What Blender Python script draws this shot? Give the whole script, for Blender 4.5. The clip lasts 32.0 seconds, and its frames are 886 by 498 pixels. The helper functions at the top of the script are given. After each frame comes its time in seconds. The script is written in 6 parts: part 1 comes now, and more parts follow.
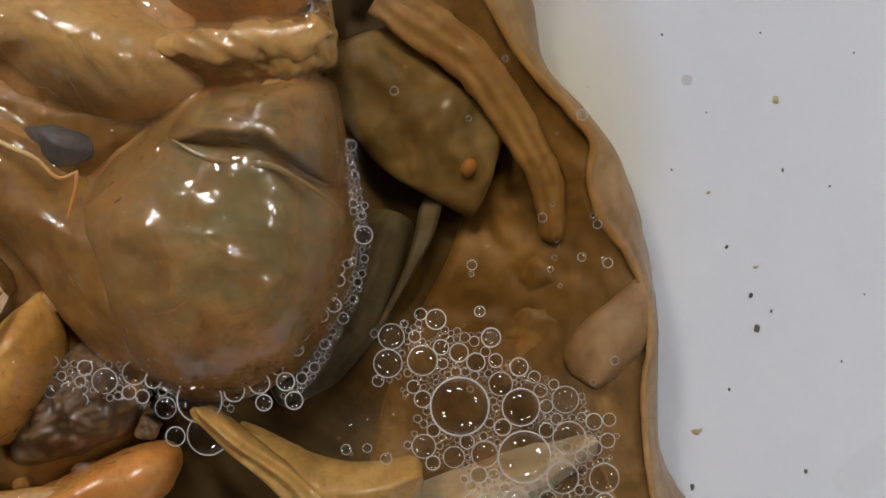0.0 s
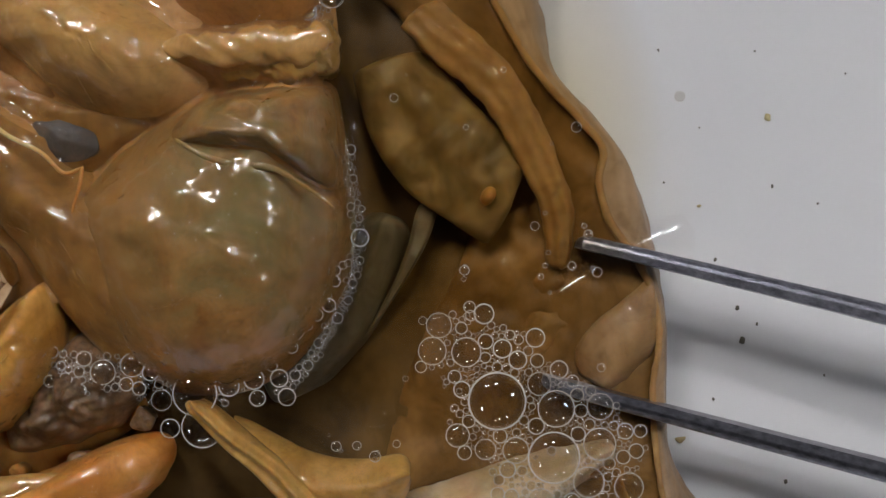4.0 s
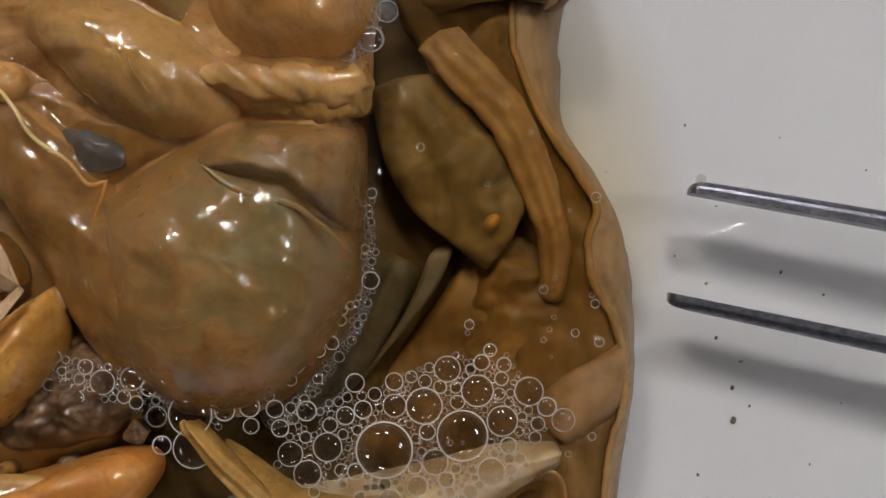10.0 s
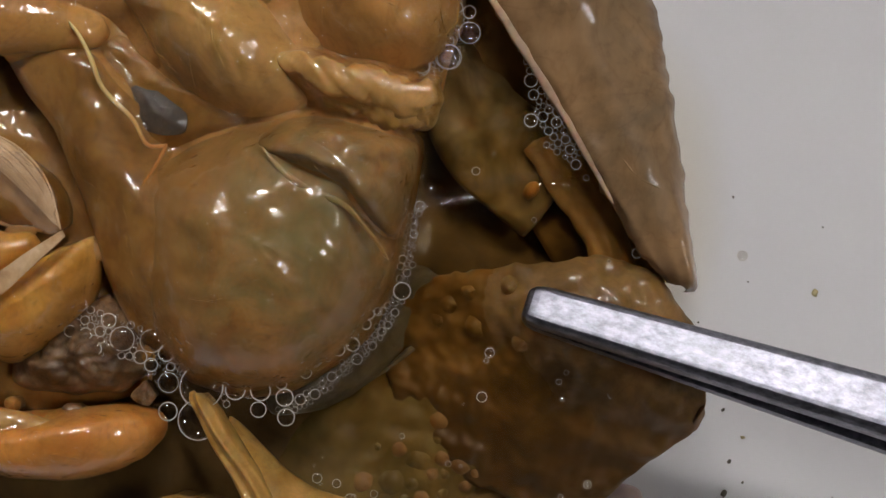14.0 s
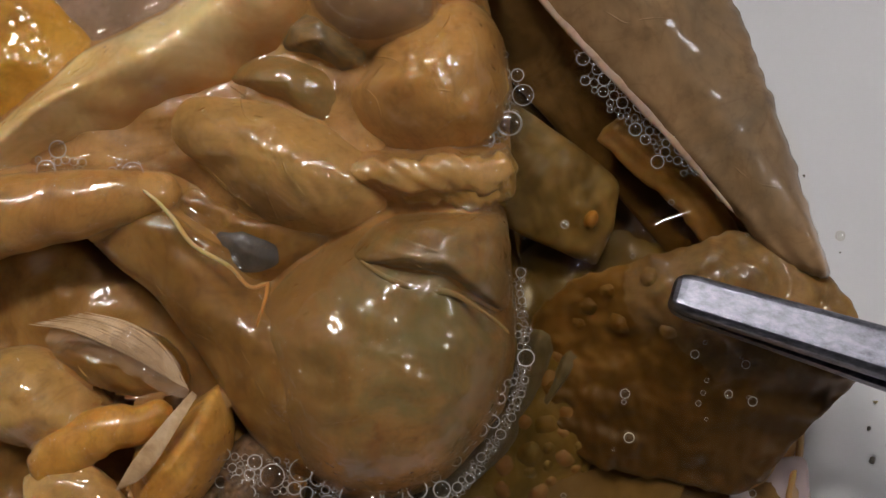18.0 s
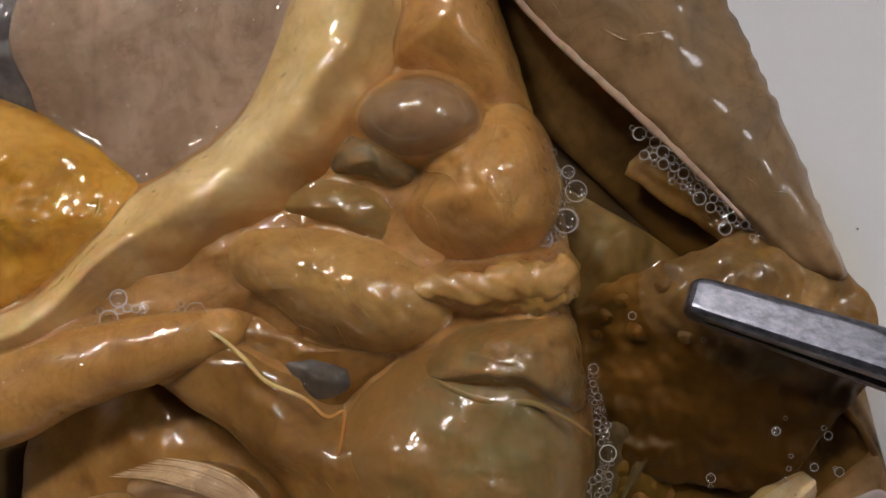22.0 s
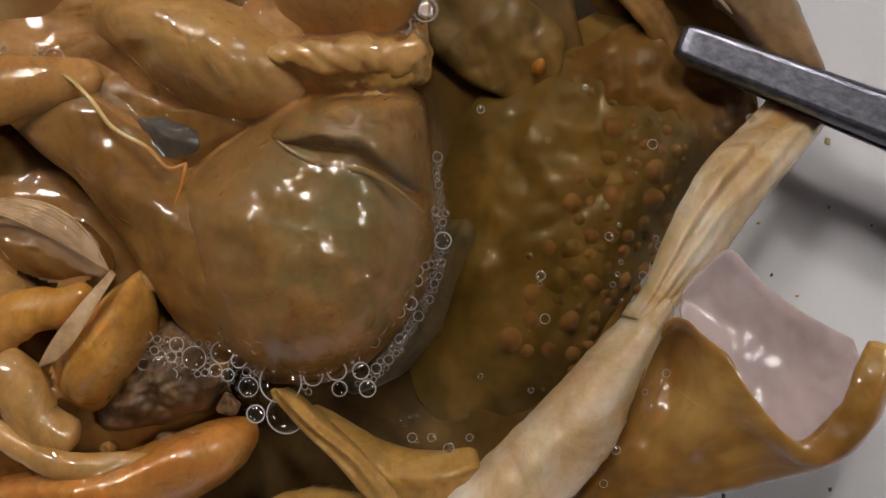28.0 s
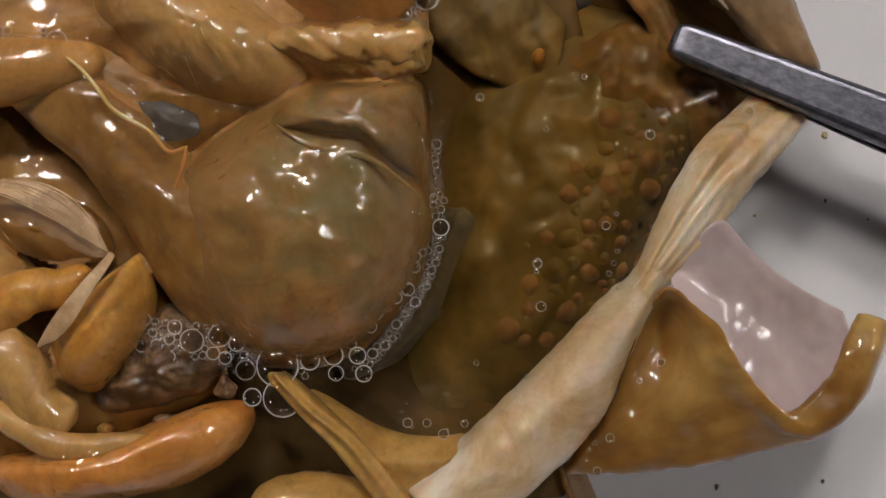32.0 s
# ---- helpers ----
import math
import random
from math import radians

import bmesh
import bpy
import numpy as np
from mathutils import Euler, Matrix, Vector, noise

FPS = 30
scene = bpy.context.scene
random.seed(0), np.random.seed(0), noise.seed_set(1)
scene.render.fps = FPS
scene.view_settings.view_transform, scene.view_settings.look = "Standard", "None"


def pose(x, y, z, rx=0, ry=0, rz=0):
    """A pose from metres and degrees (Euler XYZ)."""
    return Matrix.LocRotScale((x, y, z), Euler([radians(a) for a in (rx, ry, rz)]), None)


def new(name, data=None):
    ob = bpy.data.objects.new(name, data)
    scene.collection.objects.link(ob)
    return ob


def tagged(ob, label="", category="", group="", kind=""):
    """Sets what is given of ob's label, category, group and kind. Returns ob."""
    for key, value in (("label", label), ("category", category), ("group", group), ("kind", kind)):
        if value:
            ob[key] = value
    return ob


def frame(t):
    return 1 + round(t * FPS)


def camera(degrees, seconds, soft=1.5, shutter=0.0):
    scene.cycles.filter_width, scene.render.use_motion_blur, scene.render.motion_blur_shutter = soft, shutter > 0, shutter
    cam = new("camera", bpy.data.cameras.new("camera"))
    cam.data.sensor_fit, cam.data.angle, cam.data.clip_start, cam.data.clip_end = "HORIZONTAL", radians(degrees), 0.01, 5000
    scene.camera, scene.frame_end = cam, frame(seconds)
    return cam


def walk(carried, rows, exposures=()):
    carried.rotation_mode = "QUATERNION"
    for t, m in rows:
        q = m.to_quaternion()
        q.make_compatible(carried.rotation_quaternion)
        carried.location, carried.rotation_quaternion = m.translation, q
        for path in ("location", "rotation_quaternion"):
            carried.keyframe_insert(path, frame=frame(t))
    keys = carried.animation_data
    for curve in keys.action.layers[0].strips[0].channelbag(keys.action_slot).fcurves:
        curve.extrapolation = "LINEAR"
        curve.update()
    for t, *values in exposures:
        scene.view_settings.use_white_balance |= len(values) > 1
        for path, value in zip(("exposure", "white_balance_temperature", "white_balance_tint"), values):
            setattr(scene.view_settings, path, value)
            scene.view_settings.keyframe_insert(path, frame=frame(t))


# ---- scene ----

from mathutils.bvhtree import BVHTree

# The plan is in millimetres: the tray's floor is z = 0, the liquid stands at z = 11, x runs to the tray's long end.
MM = 0.001
cam = camera(40, 32.0, soft=1.5)
# seconds, x, y, height, turn about the upright axis
PATH = [(0.0, 5.17, -0.70, 91.72, -4.15), (0.5, 5.15, -0.70, 91.97, -3.93), (1.0, 5.37, -0.65, 92.22, -3.71), (1.5, 5.19, -0.46, 92.47, -3.49),
        (2.0, 5.35, -0.41, 92.72, -3.27), (2.5, 5.62, -0.53, 92.96, -3.05), (3.0, 5.72, -0.47, 93.21, -2.82), (3.5, 5.76, -0.46, 93.46, -2.60),
        (4.0, 5.60, -0.40, 93.71, -2.37), (4.5, 5.36, 0.10, 93.71, -1.71), (6.5, 5.37, 0.89, 93.61, 0.94), (7.0, 5.41, 1.16, 93.55, 1.61),
        (7.5, 5.55, 1.28, 93.75, 1.99), (8.0, 6.06, 0.94, 93.94, 2.37), (8.5, 5.95, 0.87, 94.16, 2.67), (9.0, 5.69, 1.25, 94.37, 2.96),
        (9.5, 5.68, 2.31, 94.52, 3.71), (10.0, 4.79, 3.14, 94.66, 4.46), (10.5, 4.66, 3.83, 94.30, 5.00), (11.0, 5.00, 3.47, 93.94, 5.54),
        (11.5, 5.83, 3.66, 93.56, 7.11), (12.0, 6.17, 2.21, 93.13, 8.67), (12.5, 3.78, 2.70, 94.28, 12.10), (13.0, 3.89, 3.76, 95.16, 15.62),
        (13.5, 4.83, 2.85, 95.34, 15.59), (14.0, 1.95, 4.17, 95.52, 15.57), (14.5, 1.11, 4.10, 96.00, 10.04), (15.0, -3.95, 8.18, 95.69, 4.51),
        (15.5, -2.59, 12.25, 94.37, 13.83), (17.5, -3.46, 8.42, 96.68, 3.05), (18.0, -5.88, 8.23, 96.79, 0.29), (18.5, -6.52, 8.70, 97.06, 2.51),
        (19.0, -6.18, 11.48, 97.19, 4.74), (19.5, -6.64, 13.03, 97.82, 2.46), (20.0, -6.06, 11.29, 98.31, 0.15), (20.5, -8.92, 12.48, 98.38, 0.49),
        (21.0, -7.61, 14.69, 98.44, 0.83), (21.5, -8.20, 13.07, 97.54, -2.62), (22.0, -10.00, 16.04, 96.36, -5.99), (22.5, -8.41, 15.52, 96.66, -2.24),
        (23.0, -5.74, 11.87, 96.59, 1.52), (23.5, -2.85, 6.04, 96.31, 1.14), (24.0, -1.11, 4.79, 96.03, 0.76), (24.5, 0.29, 2.89, 95.86, -1.05),
        (25.0, 0.04, 1.75, 95.60, -2.85), (25.5, 0.15, 2.02, 96.03, -2.39), (27.5, 0.39, 0.03, 97.74, -0.49), (28.0, 0.00, 0.00, 98.16, 0.00),
        (28.5, -0.25, -0.28, 98.30, 0.17), (29.0, -0.21, -0.45, 98.43, 0.34), (29.5, -0.04, -0.57, 98.57, 0.51), (30.0, 0.02, -0.64, 98.70, 0.68),
        (30.5, 0.19, -0.78, 98.70, 0.70), (31.0, 0.25, -1.01, 98.70, 0.72), (31.5, 0.19, -1.04, 98.71, 0.75), (32.0, 0.18, -0.95, 98.71, 0.77)]
walk(cam, [(t, pose(x * MM, y * MM, z * MM, 0, 0, r)) for t, x, y, z, r in PATH],
     exposures=((0.0, -0.16, 6450, 10), (1.8, -0.2, 6450, 10), (3.0, -0.3, 6500, 10), (9.0, -0.3, 6750, 11), (12.0, -0.32, 6900, 12), (16.0, -0.40, 6850, 12), (21.0, -0.38, 6850, 12), (25.0, -0.34, 7000, 13), (32.0, -0.36, 7100, 13)))

# ---- light: a closed room with ceiling panels ----
world = bpy.data.worlds.new("room_air")
world.use_nodes = True
world.node_tree.nodes["Background"].inputs["Color"].default_value = (0.8, 0.85, 0.9, 1)
world.node_tree.nodes["Background"].inputs["Strength"].default_value = 0.03
scene.world = world
scene.view_settings.exposure = 0.0
PANEL_POWER = 95.0

# ---- materials ----


def nodes_of(name):
    m = bpy.data.materials.new(name)
    m.use_nodes = True
    nt = m.node_tree
    return m, nt, nt.nodes["Principled BSDF"], nt.nodes["Material Output"]


def noise_node(nt, size_mm, detail=4.0, rough=0.55, distort=0.0, stretch=(1, 1, 1)):
    co = nt.nodes.new("ShaderNodeTexCoord")
    mp = nt.nodes.new("ShaderNodeMapping")
    mp.inputs["Scale"].default_value = stretch
    n = nt.nodes.new("ShaderNodeTexNoise")
    n.inputs["Scale"].default_value = 1000.0 / size_mm
    n.inputs["Detail"].default_value = detail
    n.inputs["Roughness"].default_value = rough
    n.inputs["Distortion"].default_value = distort
    nt.links.new(co.outputs["Object"], mp.inputs["Vector"])
    nt.links.new(mp.outputs["Vector"], n.inputs["Vector"])
    return n


def ramp_node(nt, fac, stops):
    r = nt.nodes.new("ShaderNodeValToRGB")
    el = r.color_ramp.elements
    while len(el) < len(stops):
        el.new(0.5)
    for e, (p, c) in zip(el, stops):
        e.position, e.color = p, (*c, 1) if len(c) == 3 else c
    nt.links.new(fac, r.inputs["Fac"])
    return r


def tissue(name, dark, mid, light, size=5.0, rough=0.42, coat=0.8, bump=0.25, grain=0.5, alpha=1.0, sss=0.3, stretch=(1, 1, 1), specks=0.19, metal=0.0, core=None, core_mm=6.0, across=None):
    """Wet tissue: blotches of three tones, fine specks, a fine uneven skin under a wet film."""
    m, nt, bs, out = nodes_of(name)
    warm = (1.31, 1.03, 0.845)
    dark, mid, light = [tuple(a * b for a, b in zip(c, warm)) for c in (dark, mid, light)]
    big = noise_node(nt, size, 5, 0.6, 0.6, stretch)
    col = ramp_node(nt, big.outputs["Fac"], [(0.30, dark), (0.50, mid), (0.72, light)])
    fine = noise_node(nt, grain * 1.6, 4, 0.65, 0.2, stretch)
    spot = ramp_node(nt, fine.outputs["Fac"], [(0.30, (1 - specks,) * 3), (0.48, (1, 1, 1)), (0.75, (1 + specks * 0.4,) * 3)])
    mix = nt.nodes.new("ShaderNodeMixRGB")
    mix.blend_type = "MULTIPLY"
    mix.inputs["Fac"].default_value = 1.0
    nt.links.new(col.outputs["Color"], mix.inputs["Color1"])
    nt.links.new(spot.outputs["Color"], mix.inputs["Color2"])
    last = mix.outputs["Color"]
    fib = noise_node(nt, 2.2, 5, 0.6, 1.2, (1.0, 0.22, 1.0))
    thin = noise_node(nt, size * 0.8, 3, 0.55, 1.4)
    for node, stops in ((fib, [(0.32, (0.86, 0.84, 0.80)), (0.5, (1, 1, 1)), (0.7, (1.10, 1.10, 1.12))]),
                        (thin, [(0.475, (1, 1, 1)), (0.5, (0.88, 0.85, 0.82)), (0.525, (1, 1, 1))])):
        layer = nt.nodes.new("ShaderNodeMixRGB")
        layer.blend_type = "MULTIPLY"
        layer.inputs["Fac"].default_value = min(1.0, specks * 4.0)
        nt.links.new(last, layer.inputs["Color1"])
        nt.links.new(ramp_node(nt, node.outputs["Fac"], stops).outputs["Color"], layer.inputs["Color2"])
        last = layer.outputs["Color"]
    if core:
        co = nt.nodes.new("ShaderNodeTexCoord")
        mp = nt.nodes.new("ShaderNodeMapping")
        mp.inputs["Scale"].default_value = (1000 / core_mm, 1000 / core_mm, 0)
        gr = nt.nodes.new("ShaderNodeTexGradient")
        gr.gradient_type = "SPHERICAL"
        wob = noise_node(nt, size * 0.9, 5, 0.65, 1.2)
        ad = nt.nodes.new("ShaderNodeMath")
        ad.operation = "MULTIPLY_ADD"
        ad.inputs[1].default_value = 2.2
        half = nt.nodes.new("ShaderNodeMath")
        half.operation = "MULTIPLY"
        half.inputs[1].default_value = 0.4
        nt.links.new(co.outputs["Object"], mp.inputs["Vector"])
        nt.links.new(mp.outputs["Vector"], gr.inputs["Vector"])
        nt.links.new(wob.outputs["Fac"], ad.inputs[0])
        nt.links.new(gr.outputs["Fac"], ad.inputs[2])
        nt.links.new(ad.outputs[0], half.inputs[0])
        fr = ramp_node(nt, half.outputs[0], [(0.50, (0, 0, 0)), (0.88, (0.9, 0.9, 0.9))])
        cm = nt.nodes.new("ShaderNodeMixRGB")
        cm.inputs["Color2"].default_value = (*core, 1)
        nt.links.new(fr.outputs["Color"], cm.inputs["Fac"])
        nt.links.new(last, cm.inputs["Color1"])
        last = cm.outputs["Color"]
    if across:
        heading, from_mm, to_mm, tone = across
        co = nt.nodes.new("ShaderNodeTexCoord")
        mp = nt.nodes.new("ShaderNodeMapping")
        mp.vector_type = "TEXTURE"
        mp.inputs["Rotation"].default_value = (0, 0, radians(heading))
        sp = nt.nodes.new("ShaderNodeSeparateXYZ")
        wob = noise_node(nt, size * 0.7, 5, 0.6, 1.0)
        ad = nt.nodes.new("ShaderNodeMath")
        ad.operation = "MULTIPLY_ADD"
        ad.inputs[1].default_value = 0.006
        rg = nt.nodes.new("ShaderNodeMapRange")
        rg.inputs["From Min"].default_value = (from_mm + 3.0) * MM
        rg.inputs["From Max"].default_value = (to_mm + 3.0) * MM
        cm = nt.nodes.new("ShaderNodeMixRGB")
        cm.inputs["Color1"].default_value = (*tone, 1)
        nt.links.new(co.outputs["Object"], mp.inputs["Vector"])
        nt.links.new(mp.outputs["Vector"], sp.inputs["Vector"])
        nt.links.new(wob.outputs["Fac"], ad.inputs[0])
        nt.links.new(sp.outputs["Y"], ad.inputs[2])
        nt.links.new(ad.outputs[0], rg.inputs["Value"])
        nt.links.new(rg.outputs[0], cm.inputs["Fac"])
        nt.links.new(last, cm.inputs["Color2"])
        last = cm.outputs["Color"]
    nt.links.new(last, bs.inputs["Base Color"])
    rel = noise_node(nt, grain * 4.0, 7, 0.62, 0.7, stretch)
    bp = nt.nodes.new("ShaderNodeBump")
    bp.inputs["Strength"].default_value = bump
    bp.inputs["Distance"].default_value = 0.0003
    nt.links.new(rel.outputs["Fac"], bp.inputs["Height"])
    nt.links.new(bp.outputs["Normal"], bs.inputs["Normal"])
    wet = noise_node(nt, 1.5, 3, 0.55, 0.6, (1.0, 0.45, 0.8))
    wb = nt.nodes.new("ShaderNodeBump")
    wb.inputs["Strength"].default_value = 0.16
    wb.inputs["Distance"].default_value = 0.00022
    nt.links.new(wet.outputs["Fac"], wb.inputs["Height"])
    nt.links.new(wb.outputs["Normal"], bs.inputs["Coat Normal"])
    bs.inputs["Roughness"].default_value = rough
    bs.inputs["Metallic"].default_value = metal
    bs.inputs["Coat Weight"].default_value = coat
    bs.inputs["Specular IOR Level"].default_value = 0.2
    bs.inputs["Coat Roughness"].default_value = 0.01
    bs.inputs["Coat IOR"].default_value = 1.36
    bs.inputs["Alpha"].default_value = alpha
    if sss:
        bs.inputs["Subsurface Weight"].default_value = sss
        bs.inputs["Subsurface Radius"].default_value = (1.0, 0.45, 0.15)
        bs.inputs["Subsurface Scale"].default_value = 0.0012
    return m


def film(name, tint, gloss=0.03, ior=1.33, ripple=0.0, ripple_mm=12.0, edge=0.0, detail=2, beads=0.0):
    """A clear sheet of liquid: tinted light goes through, the surface mirrors by Fresnel."""
    m, nt, bs, out = nodes_of(name)
    nt.nodes.remove(bs)
    tr = nt.nodes.new("ShaderNodeBsdfTransparent")
    tr.inputs["Color"].default_value = (*tint, 1)
    gl = nt.nodes.new("ShaderNodeBsdfGlossy")
    gl.inputs["Roughness"].default_value = gloss
    gl.inputs["Color"].default_value = (1, 1, 1, 1)
    fr = nt.nodes.new("ShaderNodeLayerWeight")
    fr.inputs["Blend"].default_value = 0.5
    pw = nt.nodes.new("ShaderNodeMath")
    pw.operation = "POWER"
    pw.inputs[1].default_value = 5.0
    nt.links.new(fr.outputs["Facing"], pw.inputs[0])
    r0 = ((ior - 1) / (ior + 1)) ** 2
    ma = nt.nodes.new("ShaderNodeMath")
    ma.operation = "MULTIPLY_ADD"
    ma.inputs[1].default_value, ma.inputs[2].default_value = 1 - r0, r0
    nt.links.new(pw.outputs[0], ma.inputs[0])
    fac = ma.outputs[0]
    if ripple:
        n = noise_node(nt, ripple_mm, detail, 0.5, 0.3)
        bp = nt.nodes.new("ShaderNodeBump")
        bp.inputs["Strength"].default_value = ripple
        bp.inputs["Distance"].default_value = 0.001
        nt.links.new(n.outputs["Fac"], bp.inputs["Height"])
        if beads:
            drops = ramp_node(nt, noise_node(nt, 0.75, 1, 0.4, 0.2).outputs["Fac"], [(0.60, (0, 0, 0)), (0.76, (1, 1, 1))])
            low = bp
            bp = nt.nodes.new("ShaderNodeBump")
            bp.inputs["Strength"].default_value = beads
            bp.inputs["Distance"].default_value = 0.00025
            nt.links.new(drops.outputs["Color"], bp.inputs["Height"])
            nt.links.new(low.outputs["Normal"], bp.inputs["Normal"])
        nt.links.new(bp.outputs["Normal"], gl.inputs["Normal"])
        nt.links.new(bp.outputs["Normal"], fr.inputs["Normal"])
    if edge:
        lw = nt.nodes.new("ShaderNodeLayerWeight")
        lw.inputs["Blend"].default_value = edge
        r = ramp_node(nt, lw.outputs["Facing"], [(0.0, (0.07,) * 3), (0.7, (0.075,) * 3), (0.9, (0.13,) * 3), (1.0, (0.4,) * 3)])
        fac = r.outputs["Color"]
    mx = nt.nodes.new("ShaderNodeMixShader")
    nt.links.new(fac, mx.inputs["Fac"])
    nt.links.new(tr.outputs[0], mx.inputs[1])
    nt.links.new(gl.outputs[0], mx.inputs[2])
    nt.links.new(mx.outputs[0], out.inputs["Surface"])
    return m


def murk(name, tint, reach):
    """Brown fluid that thins out to nothing away from the middle of its pool."""
    m, nt, bs, out = nodes_of(name)
    nt.nodes.remove(bs)
    co = nt.nodes.new("ShaderNodeTexCoord")
    mp = nt.nodes.new("ShaderNodeMapping")
    mp.inputs["Scale"].default_value = (1 / reach[0], 1 / reach[1], 0)
    gr = nt.nodes.new("ShaderNodeTexGradient")
    gr.gradient_type = "SPHERICAL"
    nt.links.new(co.outputs["Object"], mp.inputs["Vector"])
    nt.links.new(mp.outputs["Vector"], gr.inputs["Vector"])
    r = ramp_node(nt, gr.outputs["Fac"], [(0.0, (1, 1, 1)), (0.18, tuple(0.5 + 0.5 * c for c in tint)), (0.5, tint)])
    tr = nt.nodes.new("ShaderNodeBsdfTransparent")
    nt.links.new(r.outputs["Color"], tr.inputs["Color"])
    nt.links.new(tr.outputs[0], out.inputs["Surface"])
    return m


def steel(name, base, rough, scratch=0.12):
    m, nt, bs, out = nodes_of(name)
    n = noise_node(nt, 0.5, 5, 0.65, 0.0, (0.6, 1, 1))
    r = ramp_node(nt, n.outputs["Fac"], [(0.3, tuple(c * 0.5 for c in base)), (0.5, tuple(c * 0.9 for c in base)), (0.68, tuple(c * 1.25 for c in base))])
    nt.links.new(r.outputs["Color"], bs.inputs["Base Color"])
    bs.inputs["Roughness"].default_value = rough
    bp = nt.nodes.new("ShaderNodeBump")
    bp.inputs["Strength"].default_value = scratch
    bp.inputs["Distance"].default_value = 0.0001
    nt.links.new(n.outputs["Fac"], bp.inputs["Height"])
    nt.links.new(bp.outputs["Normal"], bs.inputs["Normal"])
    bs.inputs["Metallic"].default_value = 1.0
    return m


def plain(name, c1, c2, size_mm, rough, bump=0.1):
    m, nt, bs, out = nodes_of(name)
    n = noise_node(nt, size_mm, 5, 0.6)
    r = ramp_node(nt, n.outputs["Fac"], [(0.35, c1), (0.65, c2)])
    nt.links.new(r.outputs["Color"], bs.inputs["Base Color"])
    bs.inputs["Roughness"].default_value = rough
    bp = nt.nodes.new("ShaderNodeBump")
    bp.inputs["Strength"].default_value = bump
    bp.inputs["Distance"].default_value = 0.0002
    nt.links.new(n.outputs["Fac"], bp.inputs["Height"])
    nt.links.new(bp.outputs["Normal"], bs.inputs["Normal"])
    return m


def glow(name, colour, power):
    m, nt, bs, out = nodes_of(name)
    nt.nodes.remove(bs)
    em = nt.nodes.new("ShaderNodeEmission")
    em.inputs["Color"].default_value = (*colour, 1)
    em.inputs["Strength"].default_value = power
    nt.links.new(em.outputs[0], out.inputs["Surface"])
    return m


M_SAC = tissue("sac_wall", (0.175, 0.096, 0.032), (0.262, 0.15, 0.05), (0.36, 0.215, 0.082), 5, 0.36, 0.6, 0.3, 0.4, core=(0.205, 0.165, 0.066), core_mm=16.0, specks=0.28, across=(-90, -12.5, -3.0, (0.31, 0.158, 0.044)))
M_GUT = tissue("gut_tan", (0.29, 0.19, 0.07), (0.41, 0.29, 0.115), (0.49, 0.365, 0.165), 8, 0.4, 0.9, 0.18, 0.6)
M_GUT_ORANGE = tissue("gut_orange", (0.29, 0.165, 0.055), (0.41, 0.262, 0.092), (0.49, 0.33, 0.13), 7, 0.4, 0.9, 0.18, 0.6)
M_ORANGE = tissue("liver_orange", (0.34, 0.155, 0.034), (0.45, 0.235, 0.062), (0.53, 0.31, 0.10), 5, 0.38, 0.9, 0.15, 0.6)
M_CREAM = tissue("cream_fat", (0.50, 0.37, 0.15), (0.60, 0.52, 0.27), (0.70, 0.66, 0.42), 6, 0.4, 0.9, 0.2, 0.6, across=(33, 0.6, 5.2, (0.50, 0.20, 0.05)), specks=0.1)
M_YELLOW = tissue("yellow_fat", (0.28, 0.15, 0.018), (0.46, 0.28, 0.04), (0.56, 0.38, 0.09), 5, 0.4, 0.9, 0.25, 0.6)
M_YLOOP = tissue("yellow_gut", (0.34, 0.185, 0.04), (0.48, 0.29, 0.07), (0.57, 0.38, 0.12), 4, 0.4, 0.9, 0.2, 0.6)
M_FIBRE = tissue("pale_fibre", (0.36, 0.27, 0.15), (0.50, 0.42, 0.28), (0.62, 0.57, 0.44), 2, 0.35, 0.9, 0.15, 0.4, sss=0, alpha=0.85, specks=0.1)
M_MESENT = tissue("mesentery", (0.145, 0.083, 0.024), (0.23, 0.14, 0.042), (0.305, 0.20, 0.072), 6, 0.4, 0.9, 0.25, 0.6)
M_BED = tissue("connective_bed", (0.21, 0.125, 0.046), (0.33, 0.207, 0.08), (0.42, 0.285, 0.125), 5, 0.4, 0.9, 0.3, 0.7)
M_BLUE = tissue("blue_grey", (0.055, 0.062, 0.075), (0.09, 0.10, 0.115), (0.14, 0.148, 0.16), 3, 0.3, 0.9, 0.2, 0.4)
M_OLIVE = tissue("olive_lobe", (0.23, 0.15, 0.045), (0.35, 0.245, 0.08), (0.44, 0.32, 0.125), 4, 0.38, 0.9, 0.2, 0.5)
BED = ((0.21, 0.128, 0.042), (0.33, 0.21, 0.07), (0.42, 0.285, 0.11))
M_POCKET = tissue("blue_pocket", (0.045, 0.045, 0.043), (0.066, 0.064, 0.058), (0.11, 0.095, 0.072), 3, 0.45, 0.2, 0.2, 0.4)
M_GALL = tissue("gall_wall", *BED, 3, 0.35, 0.9, 0.2, 0.5, core=(0.14, 0.112, 0.06), core_mm=14.0)
M_NUB = tissue("olive_nub", *BED, 3, 0.38, 0.9, 0.2, 0.5, core=(0.26, 0.168, 0.06), core_mm=12.0)
M_CLEAR = tissue("clear_sac", (0.20, 0.20, 0.18), (0.26, 0.26, 0.24), (0.32, 0.33, 0.31), 4, 0.3, 1.0, 0.04, 0.8, alpha=0.3, sss=0, specks=0.05)
